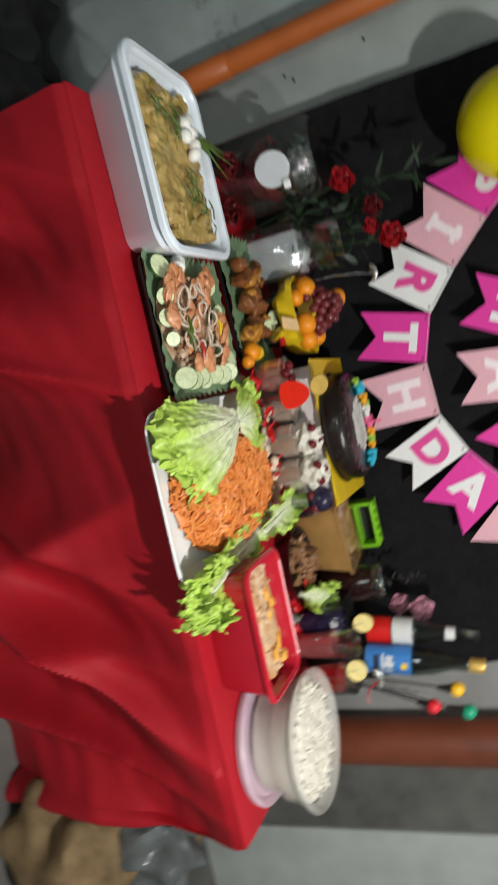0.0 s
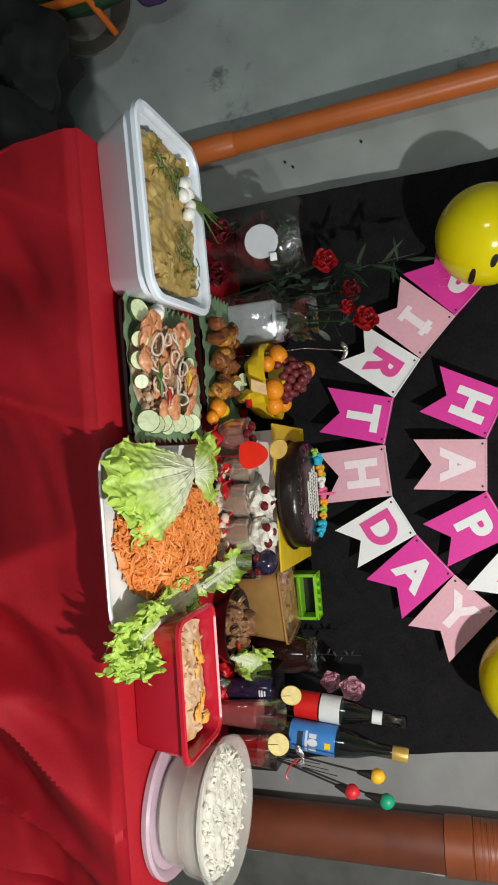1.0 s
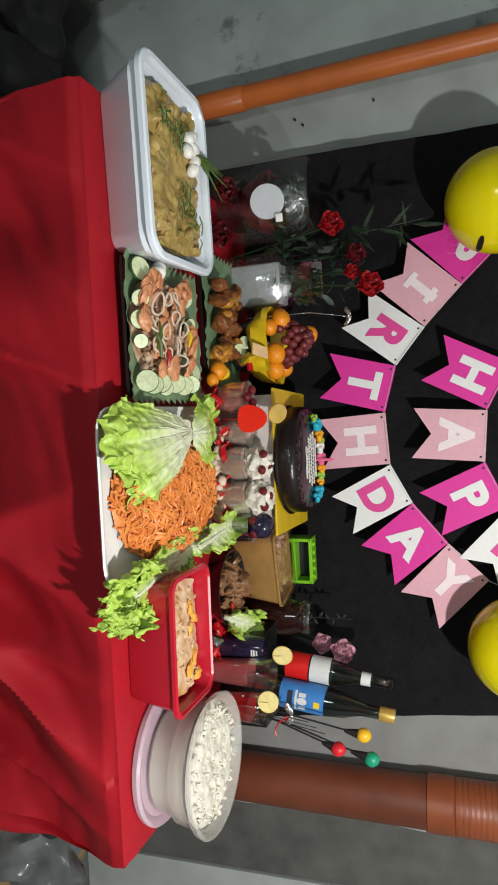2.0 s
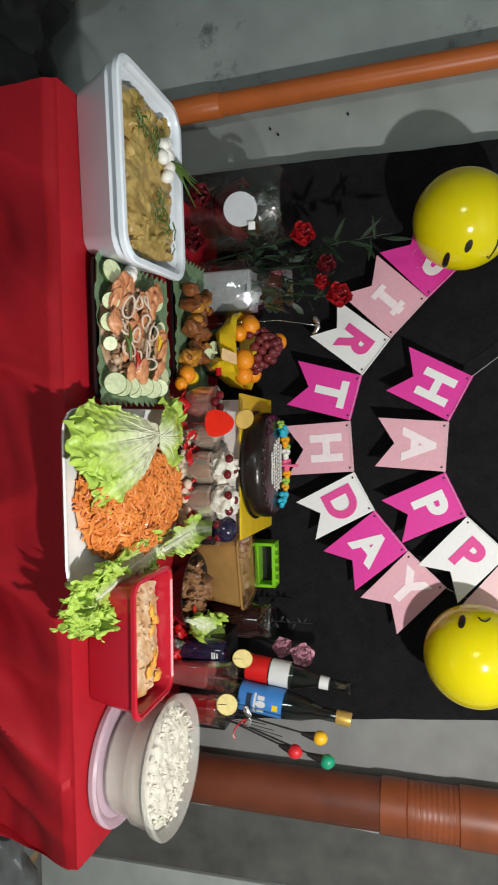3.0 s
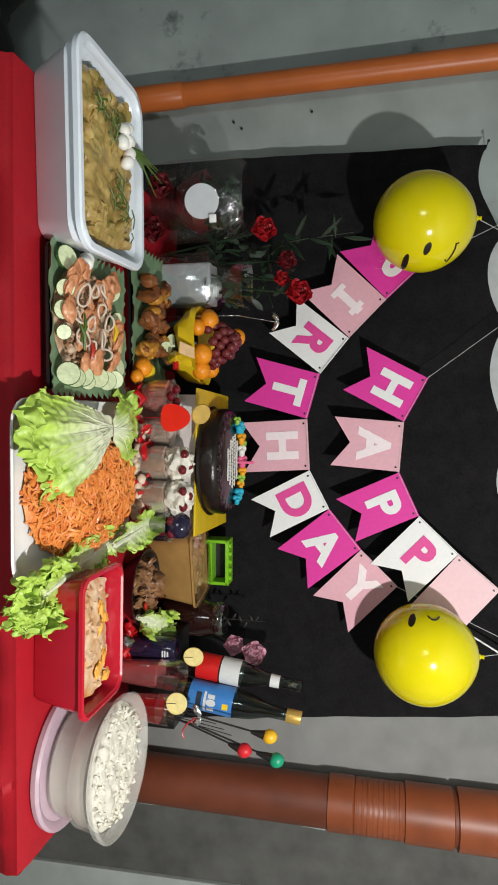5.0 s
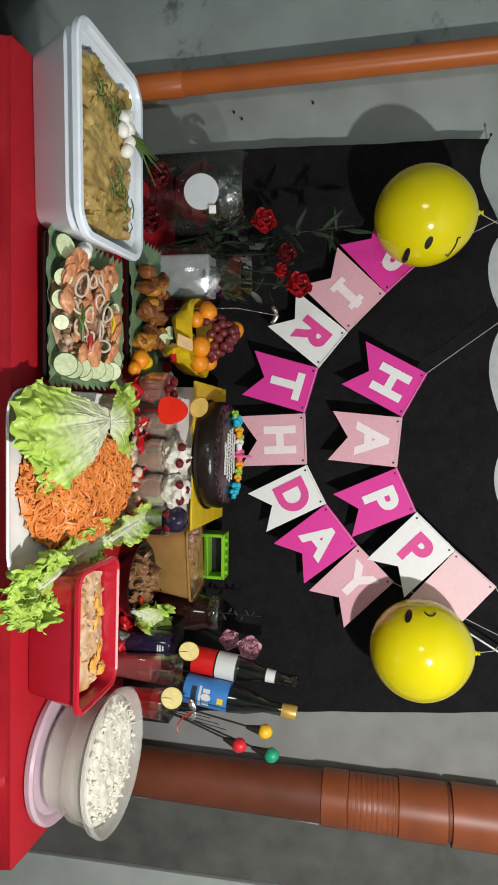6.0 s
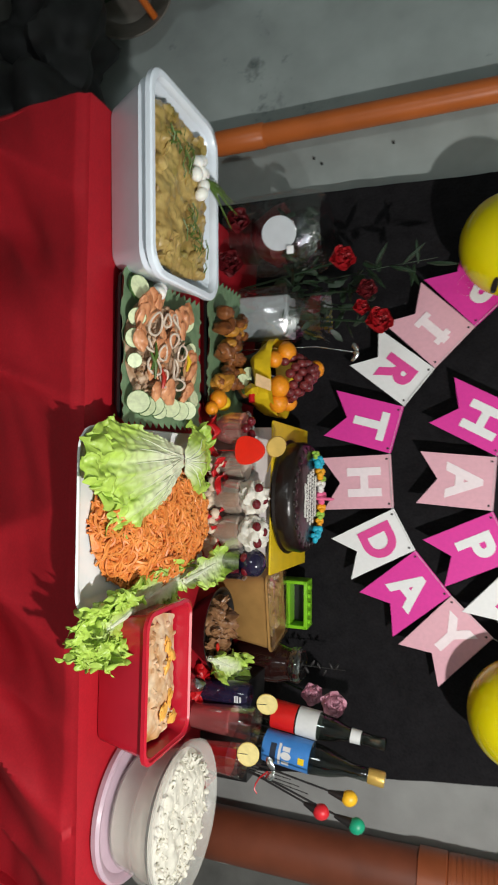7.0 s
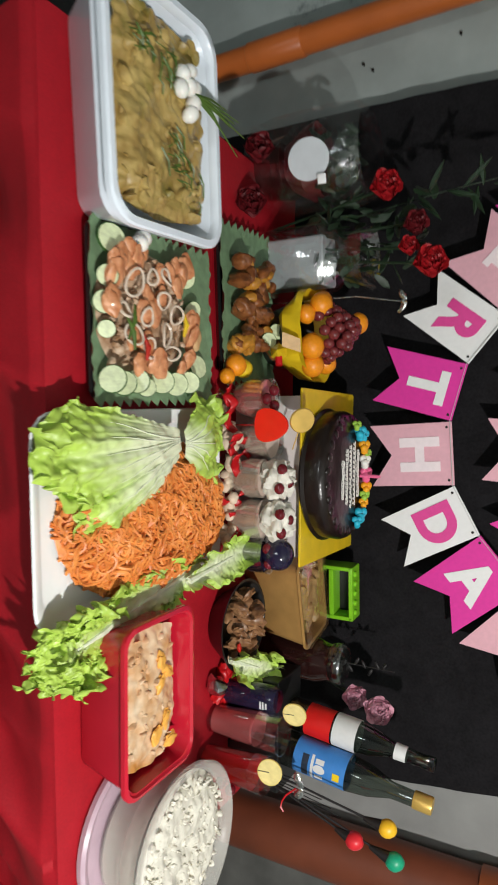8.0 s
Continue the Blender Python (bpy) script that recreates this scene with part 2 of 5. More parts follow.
slab("floor", -3.4, 3.4, -2.8, 2.5, -0.12, 0.0, M["floor"], "dark bare concrete floor")
# Unseen ceiling, side and front walls, added so bounced light fills the room.
slab("ceiling", -3.4, 3.4, -2.8, 2.5, 2.75, 2.87, M["plaster"], "unseen grey ceiling slab added to bounce light")
wall_back = slab("wall_back", -3.2, 3.2, WALL_Y, WALL_Y + 0.15, 0.0, 2.75, M["plaster"], "unseen grey plastered front wall added to bounce light behind the party table")
slab("wall_left", -3.35, -3.2, -2.8, 2.27, 0.0, 2.75, M["plaster"], "unseen grey plastered side wall added to bounce light")
slab("wall_right", 3.2, 3.35, -2.8, 2.27, 0.0, 2.75, M["plaster"], "unseen grey plastered side wall added to bounce light")
slab("wall_front", -3.2, 3.2, -2.8, -2.65, 0.0, 2.75, M["plaster"], "unseen grey plastered front wall added to bounce light")
slab("wall_pilaster", 1.16, 1.46, WALL_Y - 0.012, WALL_Y + 0.01, 0.0, 2.74, M["concrete"], "bare grey concrete strip beside the pipe")
slab("wall_strip_grey", 0.83, 1.156, WALL_Y - 0.006, WALL_Y + 0.01, 0.0, 2.74, M["plaster_grey"], "grey plaster strip beside the wide pipe, darker than the wall")
slab("wall_panel_left", -2.6, -1.06, WALL_Y - 0.012, WALL_Y + 0.01, 0.0, 2.74, M["plaster_dirty"], "stained grey plaster field with mould marks")
slab("wall_panel_right", 1.464, 2.8, WALL_Y - 0.02, WALL_Y + 0.01, 0.0, 2.74, M["plaster_pale"], "pale painted plaster field")


def pipe(x, y, r, joints, material, label, lean=0.0):
    p = thing("drain_pipe", pose(x, y, 0, 0, lean, 0), label, "pipe")
    part("tube", lathe([(r, 0), (r, 2.74)], 28), material, p)
    for z0, z1, rr in joints:
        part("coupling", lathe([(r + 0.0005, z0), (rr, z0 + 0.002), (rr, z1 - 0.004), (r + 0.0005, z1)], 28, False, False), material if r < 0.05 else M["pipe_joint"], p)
    return p


pipe(-1.018, 2.055, 0.035, [(0.60, 0.762, 0.0385)], M["pipe"], "orange plastic drain pipe fixed upright on the wall")
RIBS = [(1.277 + 0.0148 * k, 1.288 + 0.0148 * k, 0.0762 + 0.0005 * (k % 3)) for k in range(9)]
pipe(1.092, 2.035, 0.072, [(1.196, 1.272, 0.0775), (1.272, 1.414, 0.0755)] + RIBS + [(1.412, 1.548, 0.0805), (1.556, 1.70, 0.083)], M["pipe_dark"], "wide orange drain pipe with ribbed coupling, shade put into its colour", 1.6)
smear = [(1.212 + 0.028 * z + 0.006 * nz((z, 0, 0), 9, 4), 2.106, z) for z in [0.02 * k for k in range(16, 60)]]
mortar = part("mortar_bead", tube(smear, [0.004 + 0.004 * max(0.0, nz((p[2], 0, 0), 16, 2)) for p in smear], 6), M["plaster_pale"])
tagged(mortar, "ragged pale mortar bead along the wide pipe", "trim", kind="structure")

# ---- backdrop, bunting, balloons ----
TZ = 0.725
PINS = [(-0.785, 1.665), (-0.52, 1.70), (-0.256, 1.70), (0.074, 1.712), (0.355, 1.735), (0.62, 1.745), (0.84, 1.75)]


def cloth_top(x):
    for (a, za), (b, zb) in zip(PINS, PINS[1:]):
        if x <= b:
            u = max(0.0, (x - a) / (b - a))
            return za + (zb - za) * u - 0.045 * math.sin(math.pi * u ** 0.8)
    return PINS[-1][1]


def backdrop_point(u, v):
    x0, x1 = -0.832 + 0.055 * v + 0.006 * nz((0, v, 0), 5), 0.965 - 0.122 * v + 0.006 * nz((0, v, 3), 5)
    x = x0 + (x1 - x0) * u
    z = 0.30 + v * (cloth_top(x) - 0.30)
    y = 2.072 + 0.012 * nz((x, 0, z * 0.25), 7, 1) + 0.008 * nz((x * 0.6, 0, z), 11, 2) + 0.006 * math.sin(x * 34 + 3 * nz((x, 0, z), 2)) * v
    return x, y, z


backdrop = part("backdrop_cloth", grid(110, 80, backdrop_point), M["black_cloth"])
tagged(backdrop, "black cloth backdrop pinned to the wall with a sagging top edge", "backdrop cloth")
for x, z in PINS:
    pin = part("wall_pin", at(lathe([(0.0, 0), (0.004, 0.001), (0.004, 0.004), (0.0015, 0.006), (0.0015, 0.06)], 8), pose(x, 2.058, z - 0.006, -90, 0, 0)), M["ink"])
    tagged(pin, "small dark nail holding the black cloth to the wall", "nail", "nails along the backdrop")


def flag_outline(w, h, notch):
    return [(-w / 2, 0), (-w / 2, -h), (0, -h + notch), (w / 2, -h), (w / 2, 0)]


def bunting(name, joints, letters, label, y, ends):
    b = thing(name, (0, 0, 0), label, "bunting")
    for k, ch in enumerate(letters):
        (ax, az), (bx, bz) = joints[k], joints[k + 1]
        w = math.hypot(bx - ax, bz - az) * 0.99
        ang = math.degrees(math.atan2(bz - az, bx - ax))
        paper, ink = (("magenta", "paper"), ("pink", "letter_pale"), ("paper", "pinkish"), ("pink_pale", "paper"))[ch[1]]
        yy = y - 0.003 * (k % 2)
        bow = 0.006 * (random.random() - 0.5)
        geo = plate_of(flag_outline(w, 0.195, 0.05), 0, 0.0014)
        f = part("flag", geo, M[paper], b, "", smooth=False)
        f.matrix_basis = pose((ax + bx) / 2, yy, (az + bz) / 2, math.degrees(bow) * 4, -ang, 0)
        if ch[0] != " ":
            g = letter_geo(ch[0], 0.122, 0.045)
            if ch[0] == "I":
                g = join(g, *[at(rbox(0.048, 0.017, 0.0012, 0.001, 0.0003), (0, sy * 0.036, -0.0002)) for sy in (-1, 1)])
            part("letter", at(g, pose(0, -0.0012, -0.082, 90, 0, 0)), M[ink], f, "", smooth=False)
        for s in (-1, 1):
            part("eyelet", at(lathe([(0.0, 0), (0.0032, 0.0), (0.0032, 0.0008), (0.0, 0.0008)], 10), pose(s * (w / 2 - 0.012), -0.0004, -0.012, 90, 0, 0)), M["ink"], f, "", smooth=False)
    pts = [(x, y - 0.004, z - 0.004) for x, z in [ends[0]] + joints + [ends[1]]]
    part("string", tube(pts, 0.0008, 5), M["string"], b)
    return b


J1 = [(-0.437, 1.482), (-0.337, 1.372), (-0.231, 1.266), (-0.130, 1.182), (0.0, 1.144), (0.149, 1.150), (0.261, 1.206), (0.376, 1.296), (0.478, 1.397)]
bunting("birthday_bunting", J1, [("B", 0), ("I", 1), ("R", 2), ("T", 0), ("H", 1), ("D", 2), ("A", 0), ("Y", 1)],
        "pink, magenta and white swallowtail paper bunting lettered BIRTHDAY", 2.004, ((-0.535, 1.70), (0.64, 1.745)))
J2 = [(-0.109, 1.486), (0.013, 1.418), (0.154, 1.404), (0.277, 1.458), (0.381, 1.563), (0.478, 1.672)]
bunting("happy_bunting", J2, [("H", 0), ("A", 1), ("P", 0), ("P", 2), (" ", 3)],
        "pink, magenta and white swallowtail paper bunting lettered HAPPY", 2.000, ((-0.262, 1.70), (0.60, 1.74)))


def balloon(c, r, eyes, smile, label):
    b = thing("smiley_balloon", c, label, "balloon", "yellow balloons on the backdrop")
    sk = []
    for v in ico(5)[0]:
        k = 1.0 + 0.05 * max(0.0, v.z) ** 3
        sk.append(Vector((v.x * r, v.y * r, v.z * r * k)))
    part("skin", (sk, ico(5)[1]), M["yellow_balloon"], b)
    part("knot", at(lathe([(0.003, -0.012), (0.009, -0.006), (0.004, 0.0), (0.006, 0.006)], 10), (0, 0, r * 1.05 + 0.006)), M["yellow_balloon"], b)
    part("tie_string", tube([(0, 0, r * 1.06), (0.01, 0.06, r * 1.5), (0.0, 2.055 - c[1], 1.715 - c[2])], 0.001, 5), M["string"], b)

    def on(rx, rz):
        return Vector((rx, -math.sqrt(max(0.02, 1 - rx * rx - rz * rz)), rz)) * (r * 1.004 * (1.0 + 0.05 * max(0.0, rz) ** 3))
    for ex, ez, tilt in eyes:
        def eye(u, v, ex=ex, ez=ez, tilt=tilt):
            a, q = 2 * math.pi * u, v
            px, pz = 0.060 * q * math.cos(a), 0.105 * q * math.sin(a)
            c2, s2 = math.cos(radians(tilt)), math.sin(radians(tilt))
            return on(ex + px * c2 - pz * s2, ez + px * s2 + pz * c2)
        part("eye", grid(18, 4, eye), M["ink"], b)
    part("smile", tube([on(*p) for p in smile], r * 0.017, 6), M["ink"], b)
    return b


def arc(cx, cz, r, a0, a1, n=12):
    return [(cx + r * math.cos(radians(a0 + (a1 - a0) * k / n)), cz + r * math.sin(radians(a0 + (a1 - a0) * k / n))) for k in range(n + 1)]


balloon((-0.503, 1.870, 1.464), 0.1270, [(0.74, 0.04, 55), (0.875, -0.37, 60)], [(0.605, 0.64), (0.63, 0.585), (0.70, 0.575), (0.765, 0.54), (0.83, 0.49), (0.885, 0.43), (0.87, 0.40)], "yellow smiley balloon hanging tilted against the black backdrop")
right_balloon = balloon((0.620, 1.866, 1.460), 0.1290, [(-0.80, -0.26, 60)], arc(-0.98, 0.16, 0.15, -50, 40), "yellow smiley balloon tied beside the bunting, face turned away")

part("stick", tube([(-0.050, 0.10, 0.085), (0.0, 0.115, 0.165), (0.085, 0.13, 0.30)], 0.0026, 8), M["paper"], right_balloon, "thin white plastic balloon stick")
for x, z in ((-0.951, 1.152), (-0.923, 0.930), (-0.945, 0.905)):
    nail = part("wall_nail", at(lathe([(0.0, 0), (0.004, 0.001), (0.004, 0.003), (0.002, 0.005), (0.002, 0.05)], 8), pose(x, WALL_Y - 0.010, z, -90, 12, 0)), M["ink"])
    tagged(nail, "dark nail stub standing out of the grey wall", "nail", "nails in the wall")

# ---- table and cloth ----
SETTING = set(bpy.data.objects)
table = thing("folding_table", pose(0.140, 1.590, 0, 0, 0, 2.3), "plain folding table hidden under the red tablecloth", "table")
part("tabletop", at(rbox(1.40, 0.72, 0.03, 0.02), (0, 0, TZ - 0.040)), M["white_plastic"], table)
for sx in (-1, 1):
    for sy in (-1, 1):
        part("leg", at(lathe([(0.014, sx * 0.0136), (0.014, TZ - 0.036)], 10), (sx * 0.52, sy * 0.20, 0)), M["string"], table)
X0, X1, Y1 = -0.60, 0.850, 2.025


def edge_y(x):
    """The table stands a little askew to the wall."""
    return 1.136 + 0.041 * (x + 0.56)


def drop_fold(s, d):
    """How far the hanging cloth stands out at s along the edge and d below it."""
    k = min(1.0, d / 0.30)
    a = nz((s * 1.9 + d * 0.6, 0, d * 0.6), 2.6, 5) * 0.10
    b = 0.0
    for s0, lean, w, h in ((-0.42, -0.5, 0.035, 0.05), (-0.18, -0.9, 0.05, 0.045), (-0.05, -0.35, 0.03, 0.06), (0.12, 0.3, 0.06, 0.03), (0.40, -0.55, 0.045, 0.045), (0.52, -0.25, 0.05, 0.07), (0.70, -0.75, 0.05, 0.085), (0.80, -0.25, 0.03, 0.06)):
        q = (s - s0 - lean * d) / (w * (0.5 + 1.6 * d))
        b += h * math.exp(-abs(q) ** 1.5) * (0.6 + d)
    c = nz((s + d * 1.4, 0, d), 9.0, 3) * 0.008
    return 1.25 * k * (a + b) + c * min(1, d * 8)


def cloth_front(u, v):
    x = X0 + (X1 - X0) * u
    crease = 0.0014 * nz((x * 1.5, v * 3, 0), 9, 2)
    if v < 0.3:
        t = v / 0.3
        return x, Y1 + (edge_y(x) + 0.012 - Y1) * t, TZ + crease
    t = (v - 0.3) / 0.7
    d = t * 0.715
    y0 = edge_y(x)
    y = y0 - 0.004 - drop_fold(x, d) + (0.30 - 0.16 * u ** 3) * d if t > 0.02 else y0 + 0.004
    flare = 0.055 * math.exp(-((1 - u) / 0.05) ** 2) * min(1, d * 7) * math.exp(-d / 0.16) - 0.05 * u ** 6 * min(1.0, d / 0.6)
    left = -0.05 * (1 - u) ** 6 * min(1.0, d / 0.6)
    return x + flare + left, y + 0.05 * u ** 12 * min(1, d * 5), TZ - 0.006 - d + (0.002 if t < 0.02 else 0)


def cloth_side(u, v, right):
    d = v * 0.70
    y = edge_y(X1 if right else X0) + (Y1 - edge_y(X1 if right else X0)) * u
    x = X1 if right else X0
    s = 1 if right else -1
    p = cloth_front(1.0 if right else 0.0, 0.3 + 0.7 * d / 0.715)
    k = math.exp(-u / 0.08)
    xx = x + s * (0.004 + 0.8 * drop_fold(y * 1.7 + 4, d))
    return xx * (1 - k) + p[0] * k, y * (1 - k) + p[1] * k, TZ - 0.003 - d


cloth = part("tablecloth", join(grid(190, 100, cloth_front), grid(60, 50, lambda u, v: cloth_side(u, v, True)), grid(60, 50, lambda u, v: cloth_side(u, v, False))), M["red_cloth"])
tagged(cloth, "deep red satin tablecloth hanging in folds to near the floor", "tablecloth")

# ---- food materials ----
F = {}
F["curry"] = mat("curry", (0.36, 0.205, 0.045), 0.38, 0.3, 38, 0.9, col2=(0.52, 0.38, 0.13), coat=0.3)
stain(F["curry"], 11.0, 0.53, 0.66, (0.20, 0.165, 0.03))
F["scallion"] = mat("scallion", (0.07, 0.13, 0.02), 0.4, 0.3, 60, 0.2)
F["scallion_pale"] = mat("scallion_pale", (0.60, 0.66, 0.42), 0.4, 0.15, 60, 0.1)
F["egg"] = mat("egg_white", (0.84, 0.83, 0.78), 0.3, 0.04, 20, 0.02, sss=0.1)
F["cucumber"] = mat("cucumber_flesh", (0.64, 0.71, 0.44), 0.35, 0.16, 140, 0.2, coat=0.2)
F["cucumber_skin"] = mat("cucumber_skin", (0.05, 0.13, 0.03), 0.4, 0.3, 60, 0.1)
F["salmon"] = mat("orange_meat", (0.62, 0.20, 0.07), 0.35, 0.35, 70, 0.5, col2=(0.75, 0.36, 0.18), coat=0.2)
F["squid"] = mat("squid_ring", (0.66, 0.55, 0.44), 0.3, 0.1, 60, 0.15, coat=0.2)
F["shroom"] = mat("brown_bits", (0.50, 0.25, 0.11), 0.45, 0.4, 80, 0.4, col2=(0.66, 0.50, 0.36))
F["pepper_red"] = mat("red_pepper", (0.45, 0.02, 0.01), 0.3, 0.2, 40, 0.1)
F["pepper_yellow"] = mat("yellow_pepper", (0.75, 0.50, 0.02), 0.3, 0.1, 40, 0.1)
F["bread"] = mat("pale_bun", (0.70, 0.45, 0.22), 0.5, 0.15, 60, 0.3)
F["fried"] = mat("fried_meat", (0.19, 0.052, 0.014), 0.4, 0.4, 70, 0.7, col2=(0.30, 0.105, 0.03), coat=0.2)
F["fried_gold"] = mat("golden_chunk", (0.46, 0.20, 0.025), 0.4, 0.3, 70, 0.5, coat=0.2)
F["orange"] = mat("orange_peel", (0.80, 0.27, 0.01), 0.36, 0.08, 160, 0.25)
F["lemon"] = mat("lemon_peel", (0.80, 0.55, 0.02), 0.36, 0.08, 160, 0.2)
F["noodle"] = mat("orange_noodle", (0.74, 0.19, 0.032), 0.45, 0.2, 60, 0.1, col2=(0.84, 0.32, 0.075), coat=0.2)
F["noodle_deep"] = mat("noodle_sauce", (0.72, 0.23, 0.045), 0.45, 0.25, 90, 0.8)
F["brown_sauce"] = mat("brown_stew", (0.18, 0.06, 0.015), 0.25, 0.4, 60, 0.4, coat=0.4)
F["meat"] = mat("brown_meat", (0.20, 0.075, 0.028), 0.35, 0.45, 45, 0.6, col2=(0.40, 0.21, 0.10), coat=0.35)
F["rice_salad"] = mat("white_salad", (0.66, 0.63, 0.54), 0.45, 0.08, 70, 0.5)
F["macaroni"] = mat("baked_cheese", (0.64, 0.28, 0.07), 0.45, 0.25, 24, 0.6, col2=(0.80, 0.68, 0.50))
F["cheese"] = mat("orange_cheese", (0.76, 0.38, 0.07), 0.4, 0.2, 60, 0.3)
F["lettuce"] = lettuce_mat("lettuce", (0.39, 0.55, 0.085), (0.74, 0.78, 0.55))
F["rib"] = mat("lettuce_rib", (0.72, 0.76, 0.58), 0.4, 0.08, 60, 0.1)
F["grape"] = mat("grape_skin", (0.10, 0.012, 0.018), 0.22, 0.35, 60, 0.05, col2=(0.2, 0.03, 0.03), coat=0.3)
F["chocolate"] = mat("chocolate_glaze", (0.010, 0.005, 0.004), 0.30, 0.3, 40, 0.55, coat=0.25)
F["icing_white"] = mat("icing_white", (0.78, 0.77, 0.72), 0.5, 0.06, 120, 0.4)
F["icing_blue"] = mat("icing_blue", (0.02, 0.42, 0.58), 0.45, 0.1, 120, 0.2)
F["icing_orange"] = mat("icing_orange", (0.85, 0.36, 0.01), 0.45, 0.1, 120, 0.2)
F["icing_green"] = mat("icing_green", (0.30, 0.52, 0.06), 0.45, 0.1, 120, 0.2)
F["icing_pink"] = mat("icing_pink", (0.85, 0.14, 0.30), 0.45, 0.1, 120, 0.2)
F["cream"] = mat("whipped_cream", (0.70, 0.67, 0.59), 0.5, 0.2, 60, 1.0)
F["mousse"] = mat("brown_mousse", (0.62, 0.49, 0.42), 0.35, 0.12, 60, 0.2)
F["jelly_pink"] = mat("pink_jelly", (0.60, 0.22, 0.20), 0.2, 0.15, 40, 0.1, coat=0.4)
F["cherry"] = mat("cherry_skin", (0.13, 0.006, 0.012), 0.12, 0.3, 40, 0.0, coat=0.5)
F["blueberry"] = mat("dark_jelly", (0.015, 0.012, 0.035), 0.15, 0.3, 40, 0.0, coat=0.5)
F["ribbon_red"] = mat("red_ribbon", (0.52, 0.008, 0.012), 0.35, 0.12, 60, 0.1)
F["heart"] = mat("red_foil_heart", (0.80, 0.02, 0.008), 0.3, 0.08, 30, 0.02)
F["gold"] = mat("gold_foil", (0.62, 0.40, 0.10), 0.35, 0.12, 40, 0.2, metal=0.5)
F["yellow_board"] = mat("yellow_card", (0.72, 0.50, 0.015), 0.35, 0.12, 25, 0.2)
F["carton"] = mat("printed_carton", (0.74, 0.66, 0.64), 0.5, 0.18, 8, 0.05, col2=(0.78, 0.74, 0.72))
F["marsh"] = mat("beige_sweet", (0.70, 0.56, 0.42), 0.55, 0.1, 60, 0.3)
F["foil"] = mat("silver_foil", (0.72, 0.72, 0.72), 0.22, 0.15, 60, 1.0, metal=1.0)
F["clear"] = film_mat("clear_film", gloss=0.16)
F["wrap"] = film_mat("crinkled_wrap", gloss=0.26, rough=0.10, crinkle=42)
F["clear_thick"] = film_mat("clear_plastic", gloss=0.26, rough=0.15, crinkle=25, tint=(0.93, 0.94, 0.93))
F["frosted"] = mat("frosted_plastic", (0.80, 0.78, 0.72), 0.3, 0.08, 30, 0.05, alpha=0.26)
F["frosted_mauve"] = mat("mauve_plastic", (0.72, 0.55, 0.64), 0.3, 0.1, 30, 0.05, alpha=0.6)
F["glass"] = film_mat("thin_glass", gloss=0.2, rough=0.03, crinkle=4, tint=(0.93, 0.95, 0.94))
F["dark_glass"] = film_mat("dark_bottle_glass", gloss=0.10, rough=0.06, crinkle=5, tint=(0.42, 0.46, 0.42))
F["cola"] = mat("dark_red_drink", (0.022, 0.007, 0.006), 0.1, 0.2, 10, 0.0, coat=0.5)
F["drink_pink"] = mat("pink_drink", (0.60, 0.17, 0.17), 0.12, 0.15, 10, 0.0, coat=0.5)
F["drink_red"] = mat("red_drink", (0.48, 0.012, 0.008), 0.12, 0.15, 10, 0.0, coat=0.5)
F["lemon_rind"] = mat("pale_lemon_rind", (0.74, 0.58, 0.18), 0.4, 0.1, 90, 0.1)
F["lemon_flesh"] = mat("lemon_slice", (0.74, 0.62, 0.26), 0.35, 0.12, 90, 0.3)
F["tan_card"] = mat("tan_container", (0.40, 0.22, 0.07), 0.4, 0.15, 30, 0.1, coat=0.2)
F["pastry"] = mat("golden_pastry", (0.55, 0.34, 0.14), 0.4, 0.3, 40, 0.5)
F["lime"] = mat("lime_plastic", (0.22, 0.55, 0.02), 0.3, 0.06, 30, 0.02, coat=0.2)
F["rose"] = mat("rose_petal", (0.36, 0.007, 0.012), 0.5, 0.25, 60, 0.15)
# Dark petals and paper; on one tall rose the darker red is painted shade.
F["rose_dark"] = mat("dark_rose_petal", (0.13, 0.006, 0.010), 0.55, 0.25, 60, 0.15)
F["foliage"] = mat("dark_foliage", (0.013, 0.030, 0.013), 0.5, 0.3, 40, 0.2)
F["pink_petal"] = mat("pink_petal", (0.60, 0.30, 0.38), 0.55, 0.2, 60, 0.2)
F["label_red"] = mat("red_label", (0.62, 0.012, 0.010), 0.4, 0.06, 60, 0.0)
F["label_blue"] = mat("blue_label", (0.05, 0.22, 0.58), 0.4, 0.15, 25, 0.0)
F["label_white"] = mat("white_label", (0.66, 0.67, 0.66), 0.4, 0.06, 60, 0.0)
F["label_grey"] = mat("dark_lettering", (0.02, 0.03, 0.05), 0.4, 0.06, 60, 0.0)
F["stick"] = mat("black_stick", (0.012, 0.010, 0.010), 0.5, 0.2, 60, 0.1)
F["pom_red"] = mat("red_knob", (0.62, 0.02, 0.03), 0.4, 0.08, 60, 0.1)
F["pom_green"] = mat("green_knob", (0.01, 0.30, 0.16), 0.4, 0.08, 60, 0.1)
F["pom_yellow"] = mat("yellow_knob", (0.80, 0.45, 0.02), 0.4, 0.08, 60, 0.1)
rnd = random.Random(11)


def spin(k=360):
    return turn(rnd.uniform(0, k), rnd.uniform(0, k), rnd.uniform(0, k))


